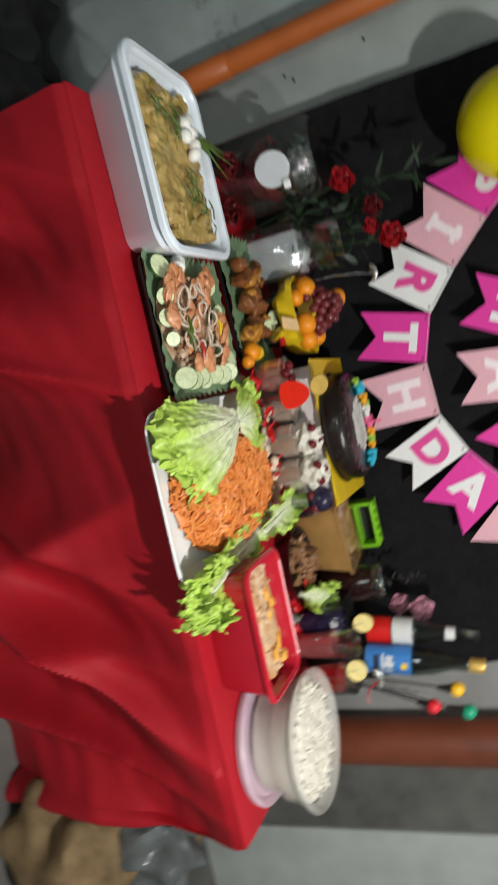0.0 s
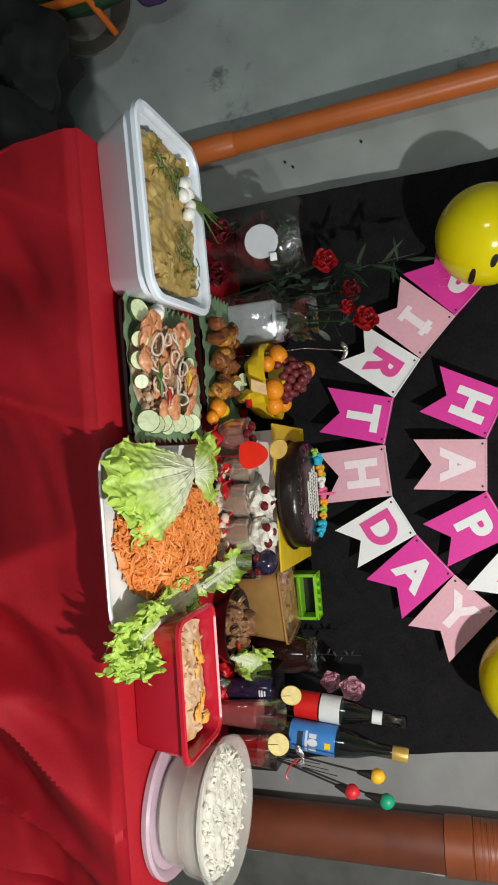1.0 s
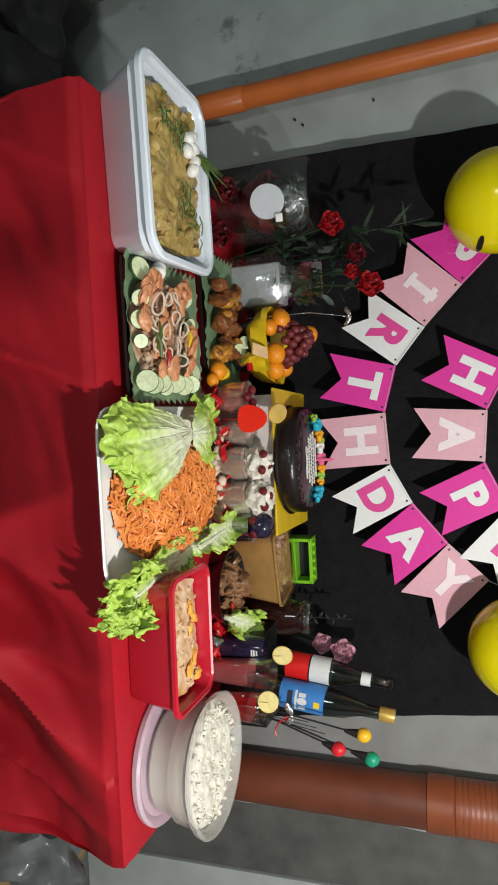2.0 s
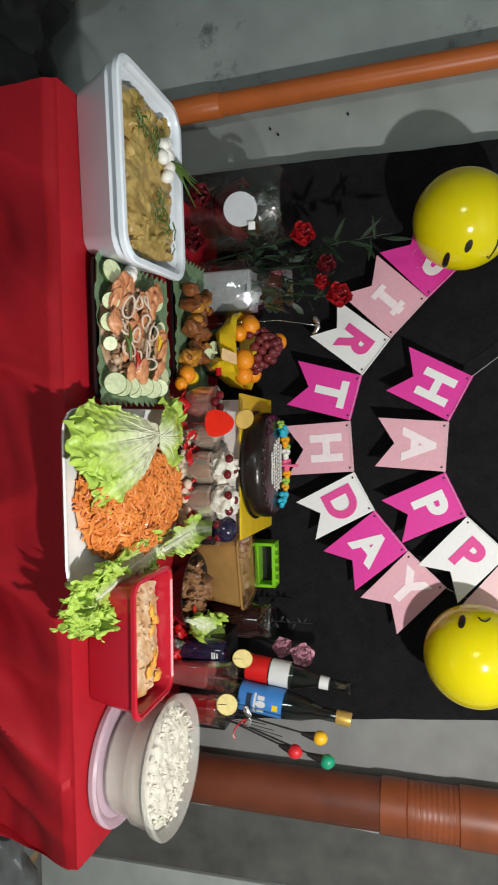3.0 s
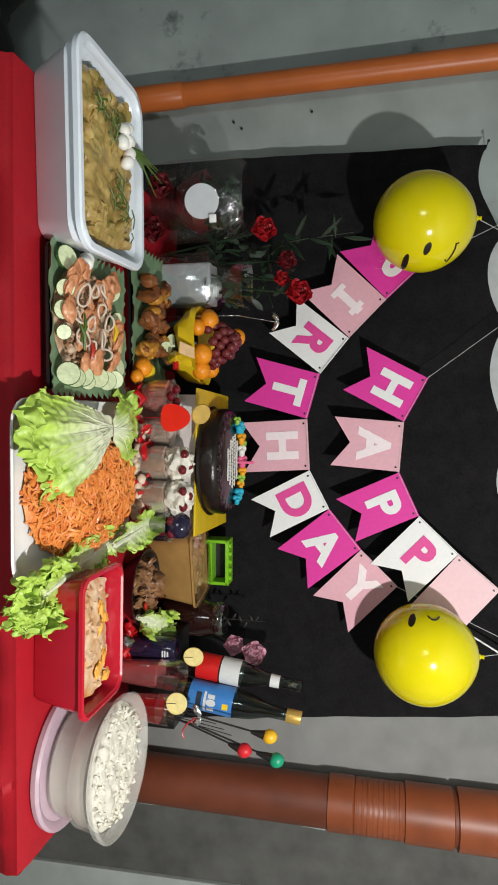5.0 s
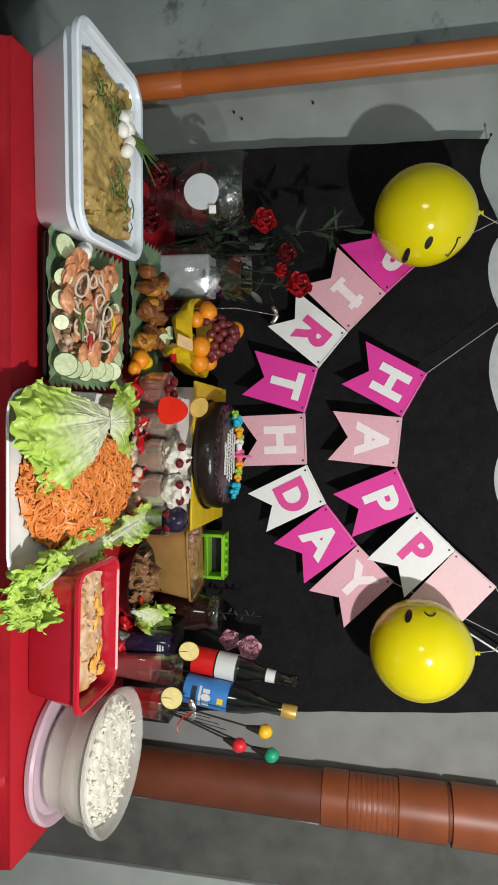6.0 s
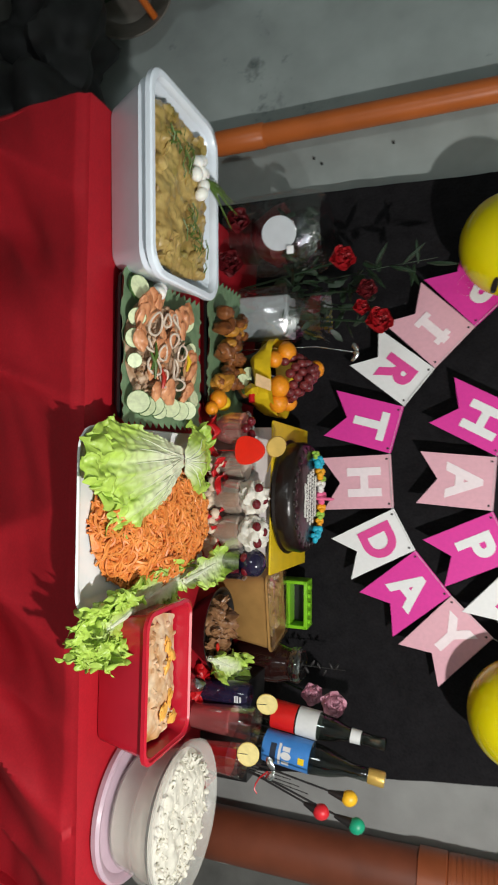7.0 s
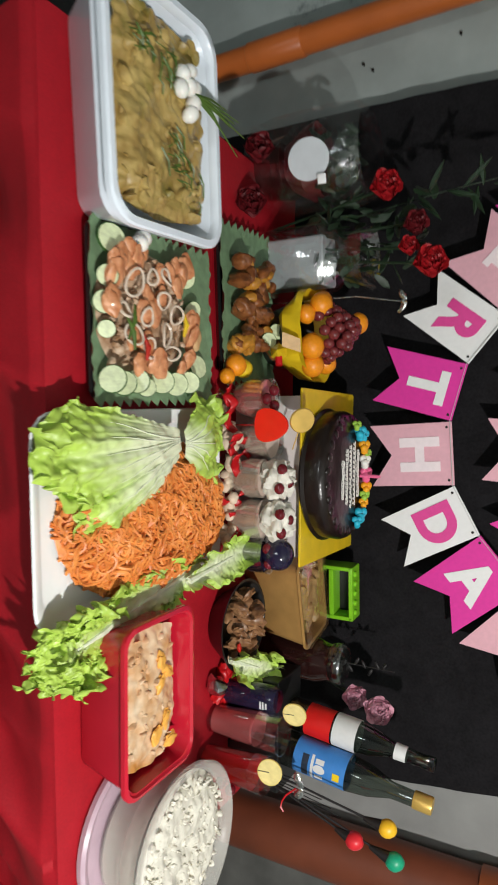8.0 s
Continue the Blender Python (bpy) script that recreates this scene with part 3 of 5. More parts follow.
def scatter(n, area, size, sub=2, amp=0.5, flat=1.0, freq=1.6):
    """Many lumps joined: area(u, v) gives a place."""
    gs = []
    for k in range(n):
        s = rnd.uniform(*size)
        gs.append(blob(area(rnd.random(), rnd.random()), (s * rnd.uniform(0.8, 1.3), s, s * flat * rnd.uniform(0.7, 1.1)), amp, rnd.uniform(0, 90), sub, freq, spin()))
    return join(*gs)


def mound(rx, ry, h, amp, freq, seed, n=40, power=2.4, base=0.0):
    def f(u, v):
        x, y = 2 * u - 1, 2 * v - 1
        q = max(abs(x), abs(y))
        l = math.hypot(x, y)
        if l > 1e-6:
            x, y = x * q / l, y * q / l
        p = (x * rx, y * ry, 0)
        return p[0], p[1], base + h * max(0, 1 - q ** power) + amp * (nz(p, freq, seed) + 0.5 * nz(p, freq * 2.3, seed + 3)) * (1 - q ** 6)
    return grid(n, n, f)


# ---- white tray of curry ----
tray = thing("food_tray", pose(-0.472, 1.300, TZ, 0, 0, 5), "deep white plastic tray full of yellow curried stew", "food tray")
TW, TD, TH = 0.368, 0.298, 0.116
part("body", loft([rrect(TW - 0.074, TD - 0.118, 0.025, 0), rrect(TW - 0.064, TD - 0.108, 0.03, 0.004), rrect(TW - 0.022, TD - 0.026, 0.042, TH - 0.034),
                   rrect(TW - 0.020, TD - 0.022, 0.042, TH - 0.032), rrect(TW - 0.022, TD - 0.026, 0.042, TH - 0.016), rrect(TW - 0.034, TD - 0.034, 0.040, TH - 0.016), rrect(TW - 0.08, TD - 0.125, 0.030, 0.012)], True, True), M["white_plastic"], tray)
part("rim", loft([rrect(TW - 0.022, TD - 0.026, 0.042, TH - 0.016), rrect(TW - 0.014, TD - 0.014, 0.045, TH - 0.015),
                   rrect(TW, TD, 0.05, TH - 0.012), rrect(TW, TD, 0.05, TH - 0.003), rrect(TW - 0.006, TD - 0.006, 0.048, TH), rrect(TW - 0.026, TD - 0.026, 0.042, TH),
                   rrect(TW - 0.033, TD - 0.033, 0.040, TH - 0.006), rrect(TW - 0.033, TD - 0.033, 0.040, TH - 0.017)], False, False), M["white_plastic"], tray)

TRAY_M = pose(-0.472, 1.300, TZ - 0.012, 0, 0, 5)


def curry_top(u, v):
    x, y = (2 * u - 1), (2 * v - 1)
    q = max(abs(x), abs(y))
    l = math.hypot(x, y)
    k = 1.0 if l < 1e-6 else (q / l) ** 0.35
    px, py = x * k * 0.155, y * k * 0.120
    p = (px, py, 0)
    return px, py, 0.103 + 0.016 * (1 - q ** 4) + (0.010 * nz(p, 24, 4) + 0.008 * abs(nz(p, 46, 6)) + 0.004 * nz(p, 110, 8))


curry = part("curry_stew", at(grid(70, 60, curry_top), TRAY_M), F["curry"])
tagged(curry, "yellow-brown curried stew with chunks filling the white tray", "stew", kind="stuff")
chunks = part("curry_chunks", at(scatter(70, lambda u, v: (-0.14 + 0.28 * u, -0.108 + 0.216 * v, 0.111), (0.007, 0.016), 2, 0.6, 0.6), TRAY_M), F["curry"])
tagged(chunks, "lumps of meat and potato in yellow curry sauce", "stew", kind="stuff")
sc = []
for cx, cy in ((-0.07, -0.01), (0.055, 0.01), (-0.09, -0.06), (0.09, 0.04)):
    for k in range(12):
        a = rnd.gauss(1.0, 0.7)
        x, y, l = cx + rnd.gauss(0, 0.018), cy + rnd.gauss(0, 0.016), rnd.uniform(0.008, 0.022)
        sc.append(tube([(x - l * math.cos(a), y - l * math.sin(a), 0.127 + rnd.uniform(0, 0.006)), (x, y, 0.132 + rnd.uniform(0, 0.004)), (x + l * math.cos(a), y + l * math.sin(a), 0.126)], rnd.uniform(0.0008, 0.0017), 5))
greens = part("chopped_scallions", at(join(*sc), TRAY_M), F["scallion"])
tagged(greens, "chopped green scallions sprinkled over the curry", "scallions", kind="stuff")
EGGS = [(-0.078, 0.062, 0.126), (-0.062, 0.078, 0.128), (-0.052, 0.055, 0.127), (-0.088, 0.085, 0.124), (-0.040, 0.090, 0.126), (-0.022, 0.082, 0.125), (-0.066, 0.098, 0.122)]
for k, (x, y, z) in enumerate(EGGS):
    e = part("quail_egg", blob((0, 0, 0), (0.0125, 0.0125, 0.015), 0.05, k, 3, 1.0, spin()), F["egg"])
    e.matrix_basis = TRAY_M @ Matrix.Translation((x + 0.005, y - 0.032, z + 0.007))
    tagged(e, "peeled white quail egg resting on the curry", "egg", "quail eggs on the curry")
bunch = thing("scallion_bunch", TRAY_M @ Matrix.Translation((-0.050, 0.055, 0.135)), "thin green scallion stalks laid over the tray rim", "scallions")
for k in range(9):
    a = radians(rnd.uniform(55, 100))
    l = rnd.uniform(0.07, 0.14)
    part("stalk", tube([(0, 0, 0), (0.4 * l * math.cos(a), 0.4 * l * math.sin(a), 0.010), (l * math.cos(a), l * math.sin(a), 0.004 + rnd.uniform(-0.012, 0.02))], [0.0022, 0.002, 0.0008], 5), F["scallion"], bunch)

# ---- banana leaf platters ----
def zigzag_leaf(w, d, tooth=0.012, sag=0.0):
    """A sheet with a pinked edge."""
    pts = []
    nx, ny = int(w / 0.016), int(d / 0.024)
    for k in range(nx * 2):
        pts.append((-w / 2 + w * k / (nx * 2), -d / 2 + 0.002 * nz((k, 0, 0), 0.6, 3)))
    for k in range(ny * 2):
        pts.append((w / 2 + (tooth if k % 2 else 0), -d / 2 + d * k / (ny * 2)))
    for k in range(nx * 2):
        pts.append((w / 2 - w * k / (nx * 2), d / 2 + 0.002 * nz((k, 0, 0), 0.6, 8)))
    for k in range(ny * 2):
        pts.append((-w / 2 - (tooth if k % 2 else 0), d / 2 - d * k / (ny * 2)))
    r0 = [(x, y, 0.006 * nz((x, y, 0), 12, 2) + (0.004 if abs(x) > w / 2 or abs(y) > d / 2 else 0)) for x, y in pts]
    r1 = [(x * 0.9, y * 0.9, -0.001) for x, y in pts]
    r2 = [(x, y, z - 0.0012) for x, y, z in r0]
    return loft([r2, r0, r1], True, True)


def slice_geo(r, t=0.005, n=16):
    return lathe([(r * 0.97, -t / 2), (r, -t / 2), (r, t / 2), (r * 0.97, t / 2)], n)


def cucumber(m, r=0.018):
    c = thing("cucumber_slice", m, "pale green cucumber slice lying on the banana leaf", "cucumber", "cucumber slices")
    part("flesh", lathe([(r * 0.95, -0.0026), (r * 0.95, 0.0026)], 16), F["cucumber"], c)
    part("rind", lathe([(r * 0.955, -0.0025), (r, -0.0022), (r, 0.0022), (r * 0.955, 0.0025)], 16, False, False), F["cucumber_skin"], c)
    return c


def leaf_platter(x, y, w, d, rz, label):
    p = thing("leaf_platter", pose(x, y, TZ, 0, 0, rz), label, "platter")
    part("tray", tub(w - 0.05, d - 0.05, w - 0.02, d - 0.02, 0.026, 0.015), M["black_plastic"], p, "shallow black tray")
    part("banana_leaf", at(zigzag_leaf(w - 0.01, d - 0.01), (0, 0, 0.031)), M["banana_leaf"], p, "banana leaf with pinked edge")
    return p


leaf_platter(-0.176, 1.388, 0.285, 0.350, 3, "black tray lined with a pinked banana leaf holding seafood salad")
LM = pose(-0.176, 1.388, TZ + 0.033, 0, 0, 3)
for k, (x, y, r, tx, ty) in enumerate([(-0.108, -0.140, 0.025, 18, -10), (-0.078, 0.052, 0.020, 34, 14), (-0.022, 0.082, 0.021, 12, 20), (0.078, 0.100, 0.022, 10, -8), (-0.010, -0.165, 0.018, 44, 6),
                                      (0.106, -0.158, 0.022, 62, -20), (0.112, -0.128, 0.020, 58, -24), (0.108, -0.096, 0.020, 64, -16), (0.118, -0.066, 0.016, 46, -10), (0.108, -0.030, 0.021, 60, -12),
                                      (0.112, 0.012, 0.021, 56, -6), (0.108, 0.052, 0.020, 60, 16), (-0.050, -0.158, 0.017, 58, 30), (0.030, -0.160, 0.014, 50, 20)]):
    cucumber(LM @ pose(x, y, 0.009 + 0.9 * r * math.sin(radians(tx)), tx, ty, 0), r)
bits = part("seafood_salad", at(join(at(mound(0.108, 0.118, 0.018, 0.006, 30, 3, 30), (0, -0.05, 0)), scatter(90, lambda u, v: (-0.095 + 0.185 * u, -0.155 + 0.20 * v, 0.018), (0.005, 0.010), 2, 0.35, 0.6)), LM), F["shroom"])
tagged(bits, "mixed chopped seafood salad heaped on the leaf", "salad", kind="stuff")
for k in range(30):
    x, y = rnd.uniform(-0.10, 0.09), rnd.uniform(-0.165, 0.06)
    if k < 7:
        x, y = rnd.uniform(-0.10, -0.05), rnd.uniform(-0.16, 0.02)
    s = rnd.uniform(0.012, 0.020)
    m = part("orange_shrimp", blob((0, 0, 0), (s * 1.35, s * 0.85, s * 0.42), 0.34, k, 4, 1.5, spin(35)), F["salmon"])
    m.matrix_basis = LM @ Matrix.Translation((x, y, 0.024 + rnd.uniform(0, 0.008)))
    tagged(m, "cooked orange shrimp piece in the seafood salad", "shrimp", "shrimp in the salad")
for k, (x, y, r) in enumerate([(-0.045, -0.065, 0.022), (0.005, -0.035, 0.015), (0.035, -0.07, 0.018), (0.055, -0.03, 0.017), (0.030, 0.015, 0.020), (-0.025, 0.010, 0.017), (-0.005, 0.045, 0.018), (-0.06, -0.02, 0.014), (0.06, 0.03, 0.015), (0.0, -0.09, 0.013), (-0.065, 0.02, 0.016)]):
    ring = []
    for i in range(25):
        a = 2 * math.pi * i / 24
        ring.append((r * math.cos(a), r * 0.78 * math.sin(a), 0.002 * math.sin(2 * a + k)))
    g = part("squid_ring", tube(ring, 0.0023, 6), F["squid"])
    g.matrix_basis = LM @ pose(x, y - 0.045, 0.036, rnd.uniform(-25, 25), rnd.uniform(-25, 25), rnd.uniform(0, 180))
    tagged(g, "white squid ring lying on the seafood salad", "squid ring", "squid rings")
strips = (("pepper_yellow", [(0.0, 0.055), (0.02, 0.05)], 0.005), ("scallion", [(0.02, -0.10), (0.05, -0.085)], 0.004), ("pepper_red", [(0.045, -0.06), (0.065, -0.055)], 0.005), ("scallion", [(0.0, -0.08), (0.035, -0.10)], 0.004))
for n, ((x0, y0), (x1, y1)), r in strips:
    g = part("pepper_strip", at(tube([(x0 - 0.01, y0 - 0.035, 0.038), ((x0 + x1) / 2, (y0 + y1) / 2 - 0.035, 0.045), (x1 + 0.01, y1 - 0.035, 0.040)], [r * 0.4, r, r * 0.5], 6), LM), F[n])
    tagged(g, {"pepper_yellow": "bright yellow pepper strip on the seafood salad", "scallion": "green pepper strip on the seafood salad", "pepper_red": "red pepper strip on the seafood salad"}[n], "pepper")
bun = part("mushroom_cap", at(blob((0, 0, 0), (0.026, 0.024, 0.012), 0.2, 5, 3), LM @ Matrix.Translation((0.028, 0.068, 0.022))), F["bread"])
tagged(bun, "pale orange shrimp cake on the seafood salad", "fritter")
egg2 = part("quail_egg", at(blob((0, 0, 0), (0.014, 0.014, 0.016), 0.05, 5, 3), LM @ Matrix.Translation((-0.110, -0.085, 0.026))), F["egg"])
tagged(egg2, "peeled white quail egg at the end of the salad", "egg")
egg3 = part("quail_egg", at(blob((0, 0, 0), (0.014, 0.014, 0.015), 0.05, 8, 3), LM @ Matrix.Translation((-0.122, -0.068, 0.020))), F["egg"])
tagged(egg3, "peeled white quail egg at the end of the salad", "egg")

leaf_platter(-0.255, 1.715, 0.325, 0.235, 5, "black tray lined with banana leaf holding fried meat")
L2 = pose(-0.245, 1.705, TZ + 0.033, 0, 0, 3)
for k in range(50):
    x, y, s = rnd.uniform(-0.10, 0.085), rnd.uniform(-0.085, 0.075), rnd.uniform(0.012, 0.021)
    m = part("fried_chunk", blob((0, 0, 0), (s * 1.2, s, s * 0.75), 0.34, k, 3, 1.5, spin()), F["fried" if k % 4 else "fried_gold"])
    m.matrix_basis = L2 @ Matrix.Translation((x, y, 0.014 + rnd.uniform(0, 0.026)))
    tagged(m, "browned fried meat chunk on the banana leaf" if k % 4 else "golden fried potato chunk on the banana leaf", "fried chunk", "fried chunks")
for x, y, z in ((0.030, 0.085, 0.045), (0.055, 0.070, 0.045), (0.075, 0.085, 0.048), (0.045, 0.045, 0.050), (0.085, 0.050, 0.044), (0.065, 0.025, 0.040)):
    cucumber(L2 @ pose(x, y, z, rnd.uniform(20, 60), rnd.uniform(-30, 30), 0), 0.018)
for k, (n, x, y, r) in enumerate((("orange", 0.122, -0.088, 0.023), ("lemon", 0.128, -0.050, 0.020), ("orange", 0.145, -0.115, 0.017))):
    o = part("calamansi", blob((0, 0, 0), (r, r, r * 0.93), 0.03, k, 3), F[n])
    o.matrix_basis = L2 @ Matrix.Translation((x, y, r * 0.93))
    tagged(o, "small round orange citrus fruit on the leaf" if n == "orange" else "small round yellow citrus fruit on the leaf", "citrus fruit", "citrus on the leaf platter")

# ---- noodle platter ----
PM = pose(0.142, 1.357, TZ, 0, 0, 2.5)
platter = thing("serving_platter", PM, "white rectangular melamine platter overhanging the table edge", "platter")
PW, PD = 0.325, 0.50
part("dish", loft([rrect(PW - 0.08, PD - 0.08, 0.03, 0.0), rrect(PW - 0.07, PD - 0.07, 0.035, 0.003), rrect(PW - 0.006, PD - 0.006, 0.045, 0.024), rrect(PW, PD, 0.046, 0.027), rrect(PW - 0.004, PD - 0.004, 0.045, 0.030),
                   rrect(PW - 0.016, PD - 0.016, 0.042, 0.029), rrect(PW - 0.050, PD - 0.050, 0.035, 0.016), rrect(PW - 0.060, PD - 0.060, 0.032, 0.014)]), M["white_ceramic"], platter)


def heap_h(x, y):
    q = min(1.0, (x / 0.142) ** 2 + (y / 0.250) ** 2)
    return 0.018 + 0.050 * (1 - q ** 1.8) + 0.009 * nz((x, y, 0), 16, 4) + 0.007 * nz((x, y, 0), 48, 9)


HM = PM @ pose(0.026, 0.026, 0.0, 0, 0, -4) @ Matrix.Diagonal((1.0, 0.93, 1.0, 1.0))
base_heap = grid(50, 60, lambda u, v: (lambda a, r: (0.138 * r * math.cos(a), 0.244 * r * math.sin(a), heap_h(0.138 * r * math.cos(a), 0.244 * r * math.sin(a)) + 0.004 * nz((math.cos(a) * r, math.sin(a) * r, 0), 30, 7)))(2 * math.pi * u, v))
heap = part("noodle_heap", at(base_heap, HM), F["noodle_deep"])
tagged(heap, "orange sauced noodles heaped on the white platter", "noodles", kind="stuff")
vs, fs = [], []
for k in range(1050):
    a, r = rnd.uniform(0, 2 * math.pi), math.sqrt(rnd.random()) * 1.0
    x, y = 0.136 * r * math.cos(a), 0.242 * r * math.sin(a)
    d, pts = rnd.uniform(0, 2 * math.pi), []
    curl = rnd.choice((-1, 1)) * rnd.uniform(10, 95)
    lift = rnd.uniform(-0.001, 0.008)
    for i in range(18):
        pts.append((x, y, heap_h(x, y) + lift + 0.0035 * math.sin(i * 0.45 + k)))
        x, y, d = x + 0.0052 * math.cos(d), y + 0.0052 * math.sin(d), d + curl * 0.0052 + rnd.uniform(-0.08, 0.08)
        if (x / 0.140) ** 2 + (y / 0.248) ** 2 > 1.02:
            break
    if len(pts) > 3:
        g = tube(pts, rnd.uniform(0.0019, 0.0031), 5)
        o = len(vs)
        vs.extend(g[0])
        fs.extend(tuple(i + o for i in f) for f in g[1])
strands = part("noodle_strands", at((vs, fs), HM), F["noodle"])
tagged(strands, "loose orange noodle strands curling over the heap", "noodles", kind="stuff")
stew = part("brown_stew_pieces", at(scatter(26, lambda u, v: (-0.075 + 0.12 * u, 0.190 + 0.035 * v, 0.026), (0.008, 0.016), 2, 0.5, 0.6), PM), F["brown_sauce"])
tagged(stew, "dark brown saucy meat pieces at the end of the platter", "meat", kind="stuff")


def lettuce_leaf(m, length, width, frill, seed, label, stem=0.10, bend=0.0, droop=0.0, cup=0.02, waves=15, nu=150, nv=150):
    """A frilly lettuce leaf: midrib along y from the stem, the blade ruffled ever harder towards its edge."""
    vs, uv = [], []

    def blade(s, t):
        w = width * (0.16 + 0.84 * min(1.0, t / 0.5) ** 0.7) * (1 - 0.62 * max(0.0, (t - 0.66) / 0.34) ** 2.4)
        e = max(abs(s) ** 2.6, max(0.0, (t - 0.72) / 0.28) ** 2 * (1 - 0.2 * abs(s)))
        out = 1 + 0.16 * nz((s * 2, t * 5, seed), 1.3, seed) * e
        x = s * w / 2 * out
        y = t * length * (1 + 0.05 * math.sin(s * 7 + seed) * t - 0.10 * s * s * t)
        flat = (x * 1.3, y, 0)
        z = cup * s * s + frill * e * (2.0 * nz(flat, waves * 4.5, seed) + 1.2 * nz(flat, waves * 11, seed + 2)) + 0.006 * nz((x, y, 0), 32, seed) * (0.25 + abs(s)) + 0.0020 * nz((x, y, 0), 110, seed + 3)
        x += frill * e * (1.4 * nz(flat, waves * 5, seed + 5) + 0.7 * nz(flat, waves * 12, seed + 6)) + bend * t * t
        y += frill * e * (1.4 * nz(flat, waves * 5, seed + 8) + 0.7 * nz(flat, waves * 12, seed + 9))
        z -= droop * max(0.0, t - 0.4) ** 2
        return Vector((x, y, z))

    for j in range(nv + 1):
        t = j / nv
        for i in range(nu + 1):
            s = 2 * i / nu - 1
            p = blade(s, t)
            vs.append(p)
            vein = 0.04 * math.sin(14 * (t * 1.5 - abs(s) * 0.8)) * (1 - abs(s))
            fade = abs(s) * 0.95 + max(0.0, t - stem) * 0.75 + 0.16 * nz((p.x, p.y, 0), 40, seed) - 0.12 + vein
            uv.append((min(1.0, max(0.0, fade)), t))
    w1 = nu + 1
    fs = [(j * w1 + i, j * w1 + i + 1, (j + 1) * w1 + i + 1, (j + 1) * w1 + i) for j in range(nv) for i in range(nu)]
    ob = part("lettuce_leaf", (vs, fs), F["lettuce"], None, "", True, uv)
    ob.matrix_basis = m
    rib = [blade(0.0, 0.02 + 0.6 * k / 14) + Vector((0, 0, 0.0005)) for k in range(15)]
    part("midrib", tube(rib, [0.0065 * (1 - k / 15) + 0.0006 for k in range(15)], 8), F["rib"], ob, "pale white midrib")
    return tagged(ob, label, "lettuce", "lettuce leaves on the platters")




def fan_leaf(m, length, spread, frill, seed, label, stem=0.35, pleat=0.010, droop=0.03, nu=170, nv=90):
    """A broad lettuce leaf opening like a fan from its white base, pleated along its veins and curled at the rim."""
    vs, uv = [], []
    for j in range(nv + 1):
        t = j / nv
        for i in range(nu + 1):
            q = 2 * i / nu - 1
            a = q * spread
            reach = length * (1 - 0.22 * q * q) * (1 + 0.16 * nz((q * 1.7, 0, seed), 1.0, seed) + 0.05 * nz((q * 7, 0, seed), 1.0, seed + 1))
            r = 0.012 + reach * t
            e = max(t ** 5, 0.75 * abs(q) ** 8 * min(1.0, t * 1.4))
            flat = (r * math.sin(a) + 0.014 * q, r * math.cos(a), 0)
            z = pleat * t * (1.3 * nz((q * 3.2, t * 0.7, seed), 1.0, seed + 3) + 0.6 * nz((q * 9, t * 0.8, seed), 1.0, seed + 4)) + 0.003 * nz(flat, 60, seed)
            z += frill * e * (2.0 * nz(flat, 48, seed + 5) + 1.1 * nz(flat, 115, seed + 6)) + 0.012 * math.sin(math.pi * t) * (1 - q * q) - droop * t * t - 0.012 * abs(q) ** 3 * t
            x = flat[0] + frill * e * (1.3 * nz(flat, 52, seed + 7) + 0.6 * nz(flat, 120, seed + 8))
            y = flat[1] + frill * e * (1.3 * nz(flat, 52, seed + 9) + 0.6 * nz(flat, 120, seed + 10))
            vs.append(Vector((x, y, z)))
            fade = (t - stem) * 1.25 + 0.30 * nz((q * 9, t * 0.8, seed), 1.0, seed + 11) * (1 - 0.5 * t) + 0.28 * abs(q) + 0.10 * nz(flat, 50, seed)
            uv.append((min(1.0, max(0.0, fade)), t))
    w1 = nu + 1
    fs = [(j * w1 + i, j * w1 + i + 1, (j + 1) * w1 + i + 1, (j + 1) * w1 + i) for j in range(nv) for i in range(nu)]
    ob = part("lettuce_leaf", (vs, fs), F["lettuce"], None, "", True, uv)
    ob.matrix_basis = m
    for k, a in enumerate((-0.6, -0.25, 0.08, 0.4, 0.7)):
        pts = []
        for i in range(12):
            row, col = int((0.02 + 0.055 * i) * nv), int((a * min(1.0, 0.25 + 0.08 * i) + 1) / 2 * nu)
            pts.append(vs[row * w1 + col] + Vector((0, 0, 0.0006)))
        part("rib", tube(pts, [0.0016 * (1 - i / 12) + 0.0003 for i in range(12)], 6), F["rib"], ob, "pale white rib")
    return tagged(ob, label, "lettuce", "lettuce leaves on the platters")


fan_leaf(pose(0.030, 1.395, 0.808, 0, 2, 188), 0.272, 0.34, 0.012, 1.0, "large green lettuce leaf fanning from a white base on the noodles", stem=0.30)
fan_leaf(pose(0.040, 1.392, 0.802, 0, -2, 211), 0.225, 0.32, 0.012, 2.6, "green lettuce leaf folded over the noodles", stem=0.28, droop=0.025)
fan_leaf(pose(0.040, 1.405, 0.796, 4, 0, 4), 0.135, 0.75, 0.015, 4.1, "small frilly lettuce leaf beside the noodles", stem=0.02, droop=0.02, nu=120, nv=70)
lettuce_leaf(pose(0.272, 1.505, 0.774, 0, -6, 190), 0.385, 0.110, 0.014, 5.2, "long frilly lettuce leaf along the platter edge", stem=0.22, bend=0.0, droop=-0.02, cup=0.008, waves=14)
lettuce_leaf(pose(0.314, 1.258, 0.780, -2, -5, 194), 0.165, 0.125, 0.015, 6.6, "very frilly lettuce leaf tip hanging over the platter edge", stem=-0.5, droop=0.08, cup=0.012, waves=17)
